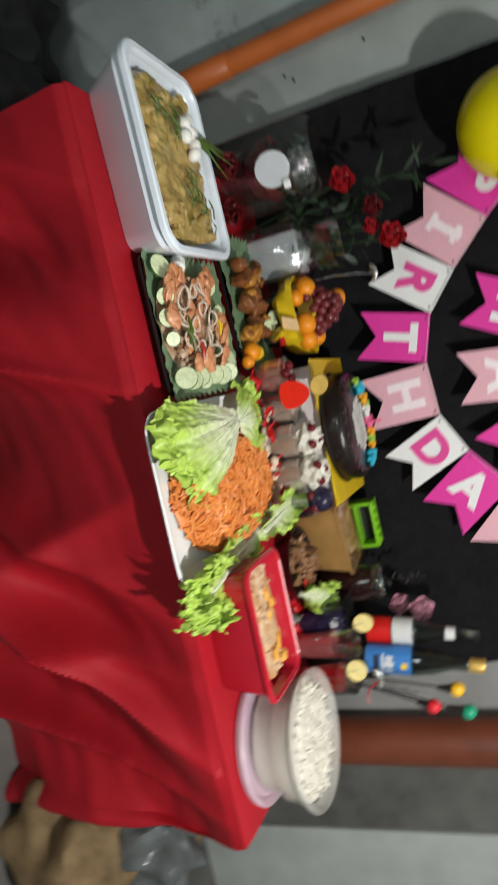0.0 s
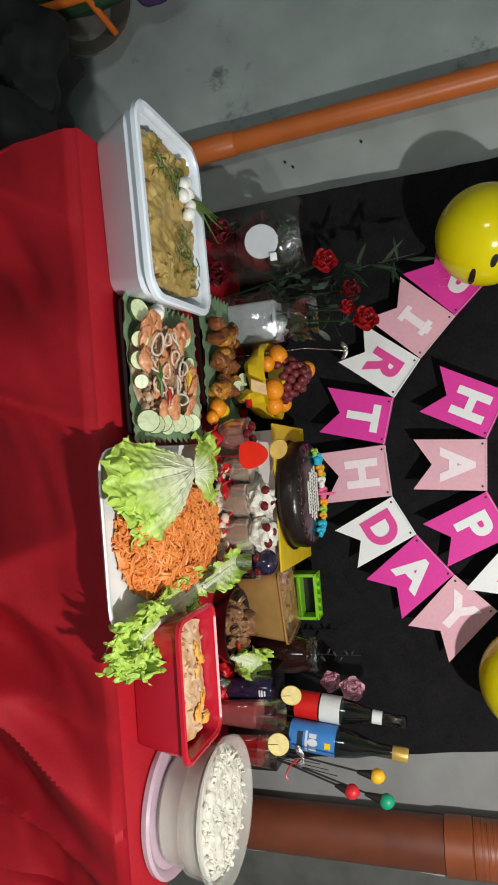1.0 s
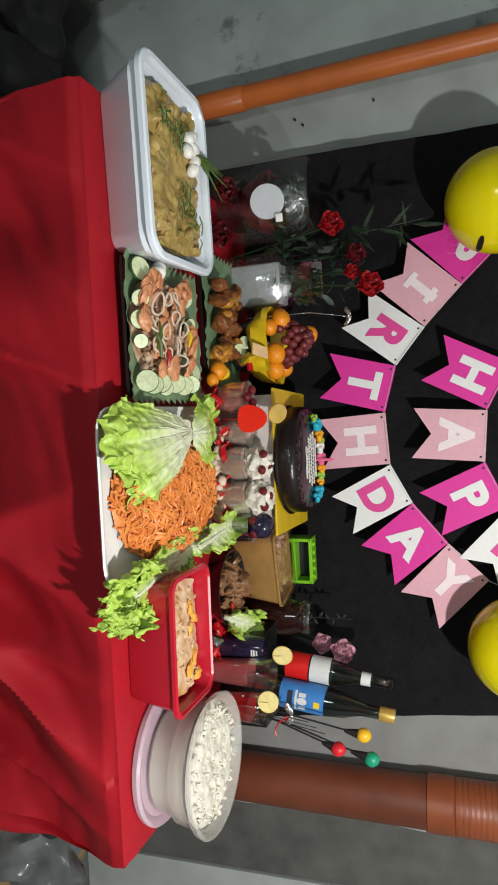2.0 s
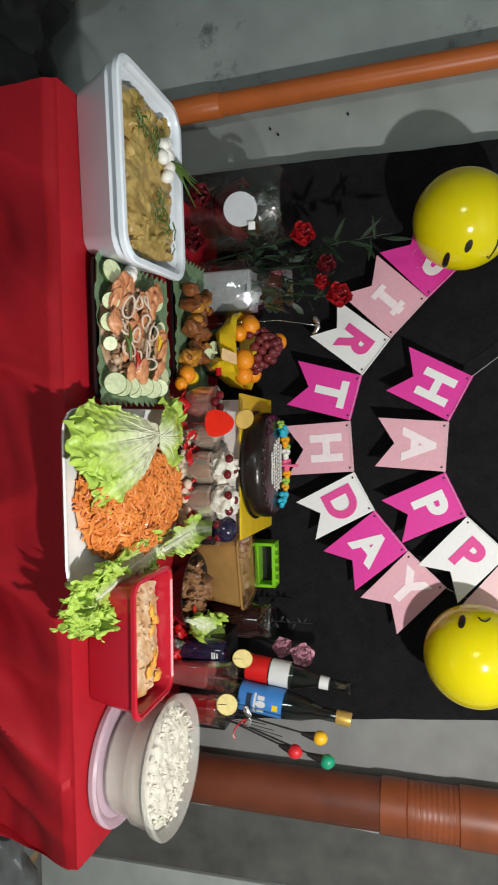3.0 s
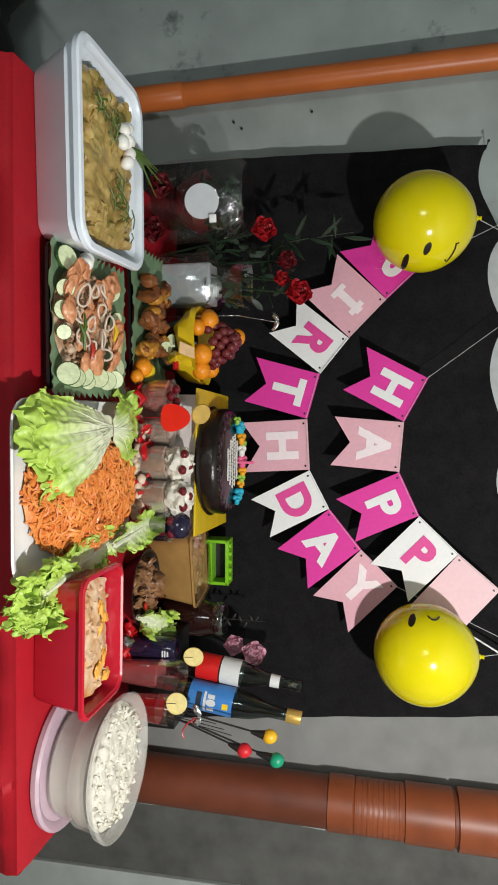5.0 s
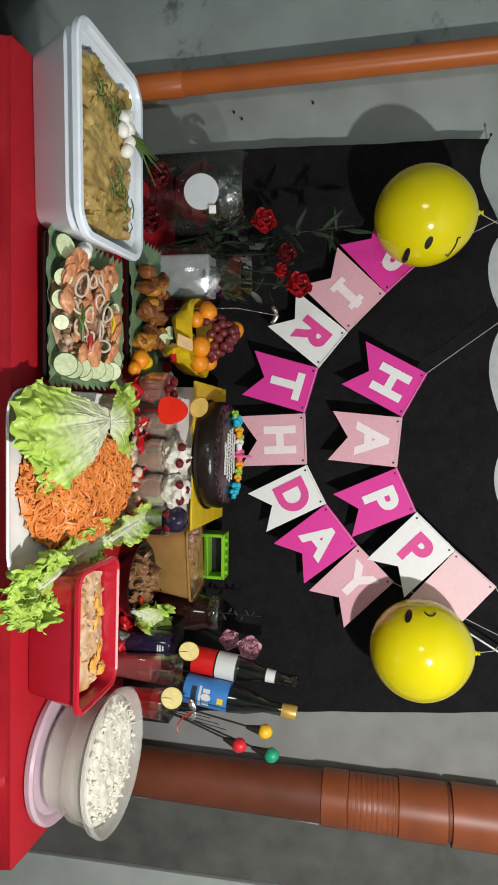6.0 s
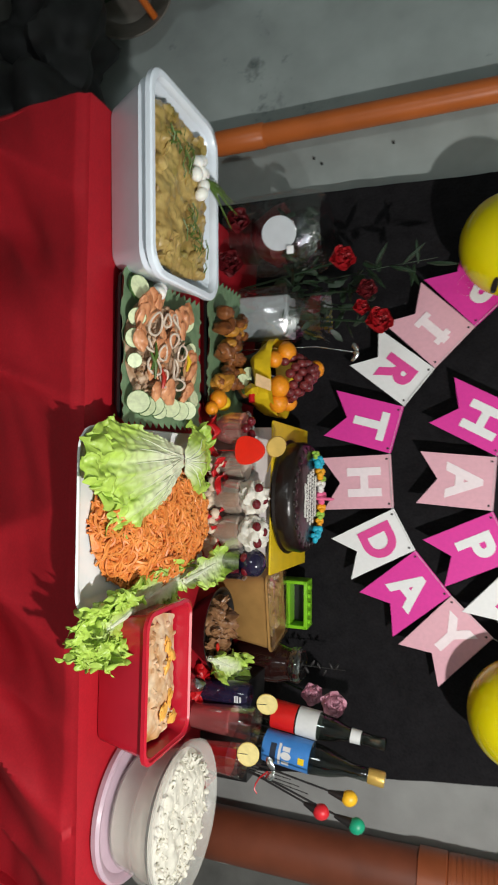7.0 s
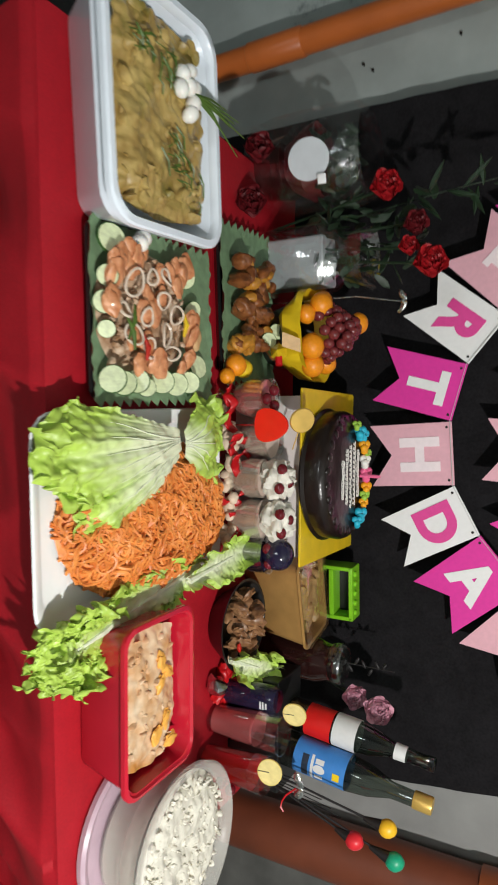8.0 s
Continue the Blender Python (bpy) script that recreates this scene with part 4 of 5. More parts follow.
lettuce_leaf(pose(0.288, 1.430, 0.794, 3, -10, 8), 0.235, 0.070, 0.011, 7.7, "narrow frilly lettuce leaf behind the noodles", stem=0.45, cup=0.015, waves=9)

# ---- red tub ----
RM = pose(0.440, 1.298, TZ, 0, 0, 1)
red = thing("food_tub", RM, "glossy red plastic tub full of baked macaroni", "food tub")
part("body", tub(0.222, 0.135, 0.252, 0.172, 0.110, 0.028, 0.004, 0.012), M["red_plastic"], red)
part("rim", at(loft([rrect(0.262, 0.182, 0.030, 0), rrect(0.264, 0.184, 0.030, 0.006), rrect(0.252, 0.172, 0.027, 0.008), rrect(0.244, 0.164, 0.025, 0.001), rrect(0.250, 0.170, 0.025, -0.002)], False, False), (0, 0, 0.105)), M["red_plastic"], red)


def bake_top(u, v):
    x, y = 2 * u - 1, 2 * v - 1
    q = max(abs(x), abs(y))
    l = math.hypot(x, y)
    k = 1.0 if l < 1e-6 else (q / l) ** 0.3
    p = (x * k * 0.112, y * k * 0.068, 0)
    return p[0], p[1], 0.084 + 0.010 * (1 - q ** 3) + 0.005 * nz(p, 40, 3) + 0.003 * nz(p, 110, 5)


bake = part("macaroni_bake", at(join(grid(60, 40, bake_top), scatter(46, lambda u, v: (-0.10 + 0.20 * u, -0.055 + 0.11 * v, 0.090), (0.005, 0.009), 2, 0.4, 0.5)), RM), F["macaroni"])
tagged(bake, "creamy baked macaroni filling the red tub", "macaroni", kind="stuff")
for k in range(7):
    x = rnd.uniform(-0.10, 0.10)
    c = part("cheese_piece", blob((0, 0, 0), (0.015, 0.009, 0.004), 0.7, k, 3, 1.8, turn(rnd.uniform(-5, 5), rnd.uniform(-5, 5), rnd.uniform(0, 180))), F["cheese"])
    c.matrix_basis = RM @ Matrix.Translation((x, 0.015 + rnd.uniform(-0.012, 0.03), 0.0965))
    tagged(c, "strip of orange cheese on the macaroni", "cheese", "cheese strips on the macaroni")

# ---- rice salad tub ----
SM = pose(0.716, 1.362, TZ, 0, 0, 0)
lid = thing("tub_lid", pose(0.706, 1.355, TZ, 0, 0, 0), "translucent mauve plastic lid under the salad tub", "lid")
part("lid_plate", lathe([(0.0, 0.001), (0.126, 0.001), (0.134, 0.006), (0.136, 0.016), (0.131, 0.021), (0.122, 0.018), (0.116, 0.012), (0.0, 0.010)], 56), F["frosted_mauve"], lid)
bowl = thing("salad_tub", SM, "round translucent plastic tub full of creamy white salad", "salad tub")
part("wall", lathe([(0.096, 0.014), (0.104, 0.022), (0.110, 0.060), (0.118, 0.066), (0.126, 0.112), (0.120, 0.112), (0.108, 0.062), (0.100, 0.020), (0.0, 0.017)], 64, True, True), F["frosted"], bowl)
part("rim", lathe([(0.126, 0.111), (0.136, 0.115), (0.139, 0.127), (0.134, 0.131), (0.126, 0.126), (0.120, 0.112)], 64, False, False), F["frosted"], bowl)
sal = part("creamy_salad", at(join(lathe([(0.0, 0.020), (0.098, 0.021), (0.104, 0.060), (0.112, 0.068), (0.118, 0.100)], 56, True, False), at(mound(0.120, 0.120, 0.016, 0.008, 40, 4, 60, 6), (0, 0, 0.106)),
                                   scatter(330, lambda u, v: (0.112 * math.sqrt(u) * math.cos(6.283 * v), 0.112 * math.sqrt(u) * math.sin(6.283 * v), 0.119), (0.0032, 0.0062), 2, 0.3, 0.5)), SM), F["rice_salad"])
tagged(sal, "creamy white macaroni salad filling the clear tub", "salad", kind="stuff")

# ---- cake box and cake ----
CB = pose(0.113, 1.848, TZ, 0, 0, 0)
cbox = thing("cake_box", CB, "white cardboard cake box used as a stand, topped with yellow card", "cake box")
part("carton", at(rbox(0.345, 0.255, 0.168, 0.003, 0.001), (0, 0, 0)), F["carton"], cbox)
board_geo = rbox(0.376, 0.300, 0.005, 0.004, 0.001)
part("yellow_board", at(board_geo, pose(0, 0.0, 0.170, 1.5, 0, 0)), F["yellow_board"], cbox, "shiny yellow cake board")
CK = pose(0.112, 1.824, TZ + 0.176, 2.0, 0, 0) @ Matrix.Diagonal((1.12, 1.10, 0.90, 1.0))
cake = thing("birthday_cake", CK, "round chocolate birthday cake with coloured icing flowers", "cake")
prof = [(0.0, 0.0), (0.128, 0.0), (0.132, 0.006), (0.126, 0.012), (0.127, 0.045), (0.122, 0.058), (0.112, 0.065), (0.0, 0.067)]
part("glazed_body", lathe(prof, 72, True, True, 0.012, 3), F["chocolate"], cake)
part("top_border", join(*[blob((0.108 * math.cos(a), 0.108 * math.sin(a), 0.062), (0.010, 0.010, 0.006), 0.2, a, 2) for a in [2 * math.pi * k / 26 for k in range(26)]]), F["chocolate"], cake)


def script_line(z, x0, x1, y, seed):
    """One line of icing script: loops of changing height running along x."""
    pts = []
    n = 90
    for k in range(n):
        t = k / (n - 1)
        tall = 0.0055 + 0.004 * nz((t * 9, seed, 0), 1.0, seed)
        pts.append((x0 + (x1 - x0) * t + 0.0045 * math.sin(t * 88), y + tall * math.sin(t * 88 + 1.2) + 0.003 * nz((t * 4, 0, seed), 1.0), z))
    return tube(pts, 0.0013, 5)


part("icing_script", join(*[script_line(0.0685, x0, x1, y, k) for k, (x0, x1, y) in enumerate(((-0.050, 0.045, 0.034), (-0.066, 0.060, 0.014), (-0.060, 0.064, -0.006), (-0.052, 0.056, -0.026), (-0.030, 0.044, -0.045)))]), F["icing_white"], cake, "white icing script")
for x, y, n, r in ((-0.083, 0.030, "icing_blue", 0.014), (-0.078, 0.052, "icing_blue", 0.011), (-0.055, 0.055, "icing_orange", 0.013), (-0.040, 0.070, "icing_green", 0.010), (-0.025, 0.060, "icing_white", 0.013),
                   (0.002, 0.068, "icing_pink", 0.014), (0.030, 0.070, "icing_orange", 0.012), (0.046, 0.060, "icing_green", 0.011), (0.060, 0.055, "icing_orange", 0.010), (0.082, 0.040, "icing_blue", 0.014), (0.094, 0.020, "icing_blue", 0.011), (-0.098, 0.010, "icing_green", 0.009)):
    petals = [blob((x + r * 0.6 * math.cos(a), y + r * 0.6 * math.sin(a), 0.076 + 0.004 * math.sin(3 * a)), (r * 0.62, r * 0.62, r * 0.75), 0.2, a + x, 2) for a in [2 * math.pi * k / 5 for k in range(5)]]
    tip = lathe([(r * 0.6, 0.070), (r * 0.4, 0.080), (r * 0.15, 0.088)], 8)
    part("icing_flower", join(*petals, at(tip, (x, y, 0))), F[n], cake)
part("candle", at(lathe([(0.0035, 0.066), (0.0035, 0.112), (0.001, 0.120)], 10), (0.004, 0.055, 0)), F["icing_pink"], cake, "thin pink candle")

# ---- dessert cups ----
def dessert_cup(x, y, body, top, label, cream=True, cherries=3):
    c = thing("dessert_cup", (x, y, TZ), label, "dessert cup", "dessert cups before the cake")
    part("cup", lathe([(0.020, 0.0), (0.024, 0.003), (0.010, 0.010), (0.010, 0.030), (0.032, 0.045), (0.043, 0.085), (0.042, 0.120), (0.0435, 0.122), (0.041, 0.119), (0.041, 0.086), (0.030, 0.048), (0.0, 0.044)], 28, True, True), F["glass"], c)
    part("filling", lathe([(0.0, 0.046), (0.029, 0.050), (0.0405, 0.085), (0.0395, 0.112), (0.0, 0.115)], 28), F[body], c)
    if cream:
        part("cream_top", blob((0, 0, 0.145), (0.039, 0.037, 0.035), 0.34, x * 40, 4, 3.4), F[top], c)
    for k in range(cherries):
        a = 2.1 * k + x * 30
        rr = 0.022 if cream else 0.018
        part("cherry", blob((rr * math.cos(a), -0.018 + rr * 0.7 * math.sin(a), (0.166 if cream else 0.132) + 0.005 * math.sin(a)), (0.0120, 0.0115, 0.0105), 0.05, k, 3), F["cherry"], c)
    return c


dessert_cup(0.113, 1.640, "mousse", "cream", "brown mousse cup topped with whipped cream and cherries")
dessert_cup(0.197, 1.642, "mousse", "cream", "brown mousse cup with whipped cream and dark cherries")
dessert_cup(0.268, 1.655, "blueberry", "cream", "dark jelly dessert cup with a cherry on top", False, 3)
dessert_cup(0.034, 1.674, "mousse", "cream", "pale brown mousse cup behind the heart pick", False, 0)
dessert_cup(-0.050, 1.652, "jelly_pink", "cream", "pink jelly dessert cup with cherries behind the heart", False, 3)
dk = part("dark_ball", blob((0.268, 1.650, 0.868), (0.033, 0.032, 0.033), 0.04, 3, 4), F["blueberry"])
tagged(dk, "dark round plum sitting on the dessert cup", "plum")
# heart pick and gold disc pick
hp = []
for k in range(40):
    a = 2 * math.pi * k / 40
    hp.append((0.0021 * 16 * math.sin(a), 0.0026 * (14 * math.cos(a) + 2.2 * math.cos(2 * a))))
heart = thing("heart_pick", (0.004, 1.612, 0.862), "flat shiny red heart pick stuck in the pink dessert", "heart pick")
part("heart", plate_of([(x, z) for x, z in hp], -0.003, 0.006), F["heart"], heart, smooth=False)
part("stick", tube([(0, 0.001, -0.03), (0, 0.02, -0.10)], 0.0012, 6), F["ribbon_red"], heart)
coin = thing("gold_pick", pose(-0.006, 1.632, 0.925, 48, 0, 25), "round gold foil disc on a thin stick", "gold pick")
part("disc", lathe([(0.0, -0.003), (0.024, -0.003), (0.026, 0.0), (0.024, 0.003), (0.0, 0.003)], 32), F["gold"], coin)
part("stick", tube([(0.018, -0.01, 0.0), (0.055, -0.03, 0.0)], 0.0012, 6), F["gold"], coin)

# ---- ribbons and sweets between platter and cups ----
def ribbon(m, l, w, k):
    g = grid(30, 3, lambda u, v: (l * (u - 0.5), w * (v - 0.5) + 0.01 * math.sin(u * 7 + k), 0.010 + 0.012 * abs(math.sin(u * 6.0 + k)) + 0.002 * math.sin(v * 3 + u * 20)))
    ob = part("red_ribbon", g, F["ribbon_red"])
    ob.matrix_basis = m
    mod = ob.modifiers.new("thick", "SOLIDIFY")
    mod.thickness = 0.0012
    return tagged(ob, "curled red satin ribbon among the sweets", "ribbon", "red ribbons on the table")


for k, (x, y, a) in enumerate(((-0.02, 1.625, 20), (0.05, 1.632, 70), (0.105, 1.630, 10), (0.16, 1.632, 60), (0.225, 1.632, 0), (0.02, 1.628, 100), (-0.055, 1.63, 60))):
    ribbon(pose(x, y - 0.012, TZ + 0.040 + 0.010 * (k % 3), 35, 0, a), 0.085, 0.017, k * 1.3)
for k in range(34):
    x, y, s = rnd.uniform(-0.04, 0.25), rnd.uniform(1.606, 1.630), rnd.uniform(0.010, 0.017)
    o = part("nougat_piece", blob((0, 0, 0), (s, s, s * 0.8), 0.25, k, 2, 1.2, spin()), F["marsh"])
    o.location = (x, y, TZ + 0.015 + rnd.uniform(0.0, 0.045))
    tagged(o, "small beige sweet heaped before the dessert cups", "sweet", "beige sweets")
tuft = part("foil_scraps", join(*[blob((x, 1.628, TZ + 0.035), (0.011, 0.010, 0.014), 0.9, x * 70, 2, 2.5) for x in (-0.052, -0.040, 0.075, 0.13)]), F["foil"])
tagged(tuft, "crumpled silver foil twists among the ribbons", "foil", kind="stuff")

# ---- meat bowl, boxes ----
BM = pose(0.432, 1.672, TZ, 0, 0, 0)
mb = thing("meat_bowl", BM, "black oval bowl of brown braised meat", "bowl")
part("shell", lathe([(0.055, 0.0), (0.062, 0.003), (0.094, 0.052), (0.098, 0.056), (0.093, 0.056), (0.060, 0.012), (0.0, 0.010)], 40), M["black_plastic"], mb)
for k in range(40):
    a, r, s = rnd.uniform(0, 6.283), 0.070 * math.sqrt(rnd.random()), rnd.uniform(0.012, 0.022)
    o = part("meat_slice", blob((0, 0, 0), (s * 1.2, s, s * 0.45), 0.4, k, 3, 1.8, spin()), F["meat"])
    o.matrix_basis = BM @ Matrix.Translation((r * math.cos(a), r * math.sin(a), 0.045 + 0.024 * (1 - r / 0.07) + rnd.uniform(-0.008, 0.012)))
    tagged(o, "glazed slice of brown braised meat in the bowl", "meat", "meat slices in the bowl")
lettuce_leaf(pose(0.485, 1.600, 0.785, 12, 20, -20), 0.17, 0.080, 0.015, 9.1, "pale lettuce leaf tucked beside the braised meat", stem=0.35, cup=0.015, waves=14)
chili = part("chili_piece", blob((0.462, 1.615, 0.800), (0.010, 0.006, 0.004), 0.3, 2, 2), F["pepper_red"])
tagged(chili, "small red chili piece on the braised meat", "chili")

TM = pose(0.395, 1.830, TZ, 0, 0, 14)
tan = thing("takeaway_box", TM, "tan takeaway box with a clear lid over pastry", "food box")
part("box", tub(0.165, 0.095, 0.200, 0.130, 0.150, 0.02, 0.004, 0.008), F["tan_card"], tan)
part("pastry", at(join(mound(0.088, 0.052, 0.016, 0.008, 25, 3, 24, 4), scatter(16, lambda u, v: (-0.07 + 0.14 * u, -0.035 + 0.07 * v, 0.008), (0.012, 0.02), 2, 0.4, 0.5)), (0, 0, 0.128)), F["pastry"], tan, "golden pastry filling")
part("lid", at(loft([rrect(0.205, 0.135, 0.02, 0.0), rrect(0.205, 0.135, 0.02, 0.006), rrect(0.185, 0.115, 0.016, 0.012), rrect(0.181, 0.111, 0.016, 0.013)], False, True), (0, 0, 0.150)), F["clear_thick"], tan, "clear domed plastic lid")
lm = thing("lime_crate", pose(0.413, 1.985, TZ - 0.001, 0, 0, 4), "bright lime green plastic crate with a dark front opening", "crate")
for x, w in ((-0.062, 0.010), (0.062, 0.010)):
    part("side", at(rbox(w, 0.055, 0.197, 0.003, 0.001), (x, 0, 0)), F["lime"], lm)
part("top", at(rbox(0.134, 0.055, 0.010, 0.003, 0.001), (0, 0, 0.189)), F["lime"], lm)
part("ledge", at(rbox(0.114, 0.055, 0.012, 0.003, 0.001), (0, 0, 0.138)), F["lime"], lm)
part("back_panel", at(rbox(0.114, 0.004, 0.188, 0.001, 0.0005), (0, 0.02, 0)), M["black_plastic"], lm)
for k in range(5):
    part("knob", at(lathe([(0.007, 0), (0.007, 0.005), (0.005, 0.007)], 10), (-0.048 + 0.024 * k, -0.010, 0.198)), F["lime"], lm)
jar = thing("glass_jar", (0.553, 1.868, TZ), "dark glass jar with a shiny round lid", "jar")
part("jar_body", lathe([(0.046, 0.0), (0.050, 0.006), (0.050, 0.150), (0.042, 0.175), (0.042, 0.185)], 36), F["cola"], jar)
part("jar_lid", lathe([(0.044, 0.184), (0.047, 0.188), (0.047, 0.208), (0.042, 0.214), (0.036, 0.212), (0.0, 0.210)], 36), F["glass"], jar, "clear glass lid")

# ---- drinks ----
can = thing("drink_can", (0.580, 1.672, TZ), "dark blue drink can with small white lettering", "drink can")
part("can_body", lathe([(0.024, 0.0), (0.029, 0.006), (0.029, 0.128), (0.024, 0.138), (0.0, 0.136)], 32), F["blueberry"], can)
for k, (zz, ww) in enumerate(((0.108, 0.016), (0.114, 0.016), (0.121, 0.013))):
    part("lettering_bar", at(rbox(ww, 0.002, 0.004, 0.0008, 0.0004), pose(0.004, -0.0285, zz)), F["label_white"], can, smooth=False)


def tumbler(x, y, h, r, drink, level, label, slice_at, tilt):
    g = thing("drink_glass", (x, y, TZ), label, "drink glass", "garnished drinks")
    part("glass_wall", lathe([(r * 0.72, 0.0), (r * 0.76, 0.003), (r, h), (r * 0.965, h), (r * 0.72, 0.008), (0, 0.008)], 36), F["glass"], g)
    part("drink", lathe([(0, 0.009), (r * 0.70, 0.010), (r * (0.72 + 0.24 * level), h * level), (0, h * level)], 36), F[drink], g)
    s = thing("lemon_slice", pose(*slice_at, 82, 0, tilt), "round lemon slice hooked on the glass rim", "lemon slice", "lemon slices on the drinks")
    part("flesh", lathe([(0.0225, -0.002), (0.0225, 0.002)], 24), F["lemon_flesh"], s)
    part("peel", lathe([(0.0226, -0.0022), (0.0243, -0.0018), (0.0243, 0.0018), (0.0226, 0.0022)], 24, False, False), F["lemon_rind"], s)
    part("cut", at(rbox(0.0012, 0.022, 0.0008, 0.0004, 0.0002), pose(0, -0.012, 0.0021)), F["label_grey"], s)
    return g


tumbler(0.632, 1.640, 0.165, 0.040, "drink_pink", 0.66, "glass of pale pink drink with a lemon slice", (0.580, 1.632, 0.918), 10)
tumbler(0.700, 1.600, 0.150, 0.038, "drink_red", 0.80, "glass of bright red drink with a lemon slice", (0.664, 1.556, 0.902), -6)
for x, y, z in ((0.742, 1.585, 0.800), (0.730, 1.580, 0.780)):
    ch = part("cherry", blob((x, y, z), 0.011, 0.03, 1, 3), F["cherry"])
    tagged(ch, "dark red cherry hanging on the drink glass", "cherry")
riser = part("bottle_riser", at(rbox(0.24, 0.12, 0.125, 0.004, 0.002), (0.675, 1.76, TZ)), M["black_plastic"])
tagged(riser, "dark box standing on the table under the bottles", "box")


def bottle(x, y, z, lean, prof, glass, label, wraps, cap=None):
    b = thing("drink_bottle", pose(x, y, z, 0, lean, 0), label, "bottle", "bottles on the table")
    part("bottle_body", lathe(prof, 36), F[glass], b)
    for r, z0, z1, m, n in wraps:
        part(n, lathe([(r, z0), (r, z1)] if not isinstance(r, tuple) else [(r[0], z0), (r[1], z1)], 36, False, False), F[m], b)
    if cap:
        part("cap", lathe(cap[0], 28), F[cap[1]], b, "gold screw cap")
    return b


bottle(0.640, 1.765, TZ + 0.125, 7, [(0.028, 0), (0.033, 0.005), (0.033, 0.150), (0.028, 0.190), (0.015, 0.235), (0.0135, 0.300), (0.015, 0.302), (0.015, 0.318), (0.012, 0.320)], "dark_glass", "dark glass bottle with red and white label",
       [(0.0336, 0.045, 0.105, "label_red", "label_band"), (0.0338, 0.109, 0.160, "label_white", "label_band"), ((0.0166, 0.0158), 0.238, 0.262, "label_white", "neck_label")])
bb = bottle(0.706, 1.735, TZ + 0.125, 7, [(0.030, 0), (0.036, 0.005), (0.036, 0.150), (0.030, 0.195), (0.016, 0.240), (0.0145, 0.295)], "dark_glass", "dark green glass bottle with blue label and gold cap",
            [(0.0366, 0.035, 0.150, "label_blue", "label_band")], ([(0.017, 0.285), (0.0175, 0.288), (0.0175, 0.318), (0.016, 0.322), (0.0, 0.322)], "gold"))


def label_arc(r, a0, a1, z0, z1):
    return grid(14, 2, lambda u, v: (r * math.sin(radians(a0 + (a1 - a0) * u)), -r * math.cos(radians(a0 + (a1 - a0) * u)), z0 + (z1 - z0) * v))


part("label_oval", grid(24, 4, lambda u, v: (0.0369 * math.sin(radians(14 * v * math.cos(6.283 * u) - 2)), -0.0369 * math.cos(radians(14 * v * math.cos(6.283 * u) - 2)), 0.095 + 0.013 * v * math.sin(6.283 * u))), F["label_white"], bb)
for a0, a1, z0, z1, n in ((-42, 42, 0.076, 0.082, "label_white"), (-36, 38, 0.056, 0.070, "label_grey"), (18, 34, 0.086, 0.104, "label_white"), (-34, -18, 0.086, 0.104, "label_white"), (-10, 14, 0.125, 0.140, "lemon")):
    part("lettering_bar", label_arc(0.0370, a0, a1, z0, z1), F[n], bb)


def flower(c, r, material, name, label, group, n=22, cup=0.7):
    f = thing(name, pose(*c, 62, 0, (c[0] * 200) % 40 - 20), label, "flower", group)
    gs = []
    for k in range(n):
        a, q = k * 2.4, (k + 1) / n
        rr = r * (0.35 + 0.85 * q)
        m = Matrix.Rotation(a, 4, "Z") @ Matrix.Rotation(radians(15 + 55 * q), 4, "Y")

        def petal(u, v, rr=rr, q=q, k=k):
            s = (u - 0.5) * 2
            w = rr * 0.80 * math.sqrt(max(0.0, math.sin(math.pi * (0.12 + 0.84 * v))))
            return s * 0 - 0.42 * rr * s * s + 0.12 * rr * math.sin(v * 5 + k) + 0.05 * rr * v * v * math.sin(s * 4 + 2 * k), s * w, rr * 0.9 * v * (1 - 0.15 * s * s)
        gs.append(at(grid(12, 9, petal), m))
    part("petals", join(*gs), F[material], f, sharp=170)
    return f


f1 = flower((0.634, 1.86, 1.018), 0.034, "pink_petal", "pink_flower", "pale pink frilly flower behind the bottles", "pink flowers", 30)
flower((0.622, 1.87, 0.960), 0.030, "pink_petal", "pink_flower", "pale pink frilly flower behind the bottles", "pink flowers", 26)
for x, z in ((0.634, 1.016), (0.622, 0.958)):
    st = part("flower_stem", tube([(x, 1.87, z), (0.61, 1.90, 0.88), (0.62, 1.91, TZ)], 0.002, 6), F["foliage"])
    tagged(st, "thin dark green flower stem standing on the table", "flower stem")
spray = thing("dark_sprig", (0.56, 1.90, TZ), "dark leafy sprig behind the glass jar", "sprig")
for k in range(7):
    part("leaf", blob((0.012 * math.sin(k * 2), 0, 0.20 + 0.016 * k), (0.010, 0.003, 0.004), 0.2, k, 2, 1.5, turn(0, 30 * (-1) ** k, 0)), F["stick"], spray)
part("stem", tube([(0, 0, 0.0), (0, 0, 0.32)], 0.0015, 5), F["stick"], spray)

# pompom sticks
ps = thing("stick_bundle", (0.735, 1.640, TZ), "bundle of black sticks tipped with coloured knobs", "decoration")
for (x, z, mtl, dy) in ((0.050, 0.325, "pom_red", -0.02), (0.064, 0.402, "pom_green", -0.02), (0.020, 0.382, "pom_yellow", 0.0)):
    base = Vector((-0.03, 0.0, 0.0))
    tip = Vector((x, dy, z))
    s = part("stick", tube([base, base.lerp(tip, 0.5) + Vector((-0.006, 0, 0.01)), tip], 0.0022, 6), F["stick"], ps)
    part("sleeve", tube([base.lerp(tip, 0.88), base.lerp(tip, 0.98)], [0.004, 0.012], 12), F["stick"], ps)
    part("knob", blob(tip, (0.0165, 0.0165, 0.0175), 0.06, z, 3), F[mtl], ps)
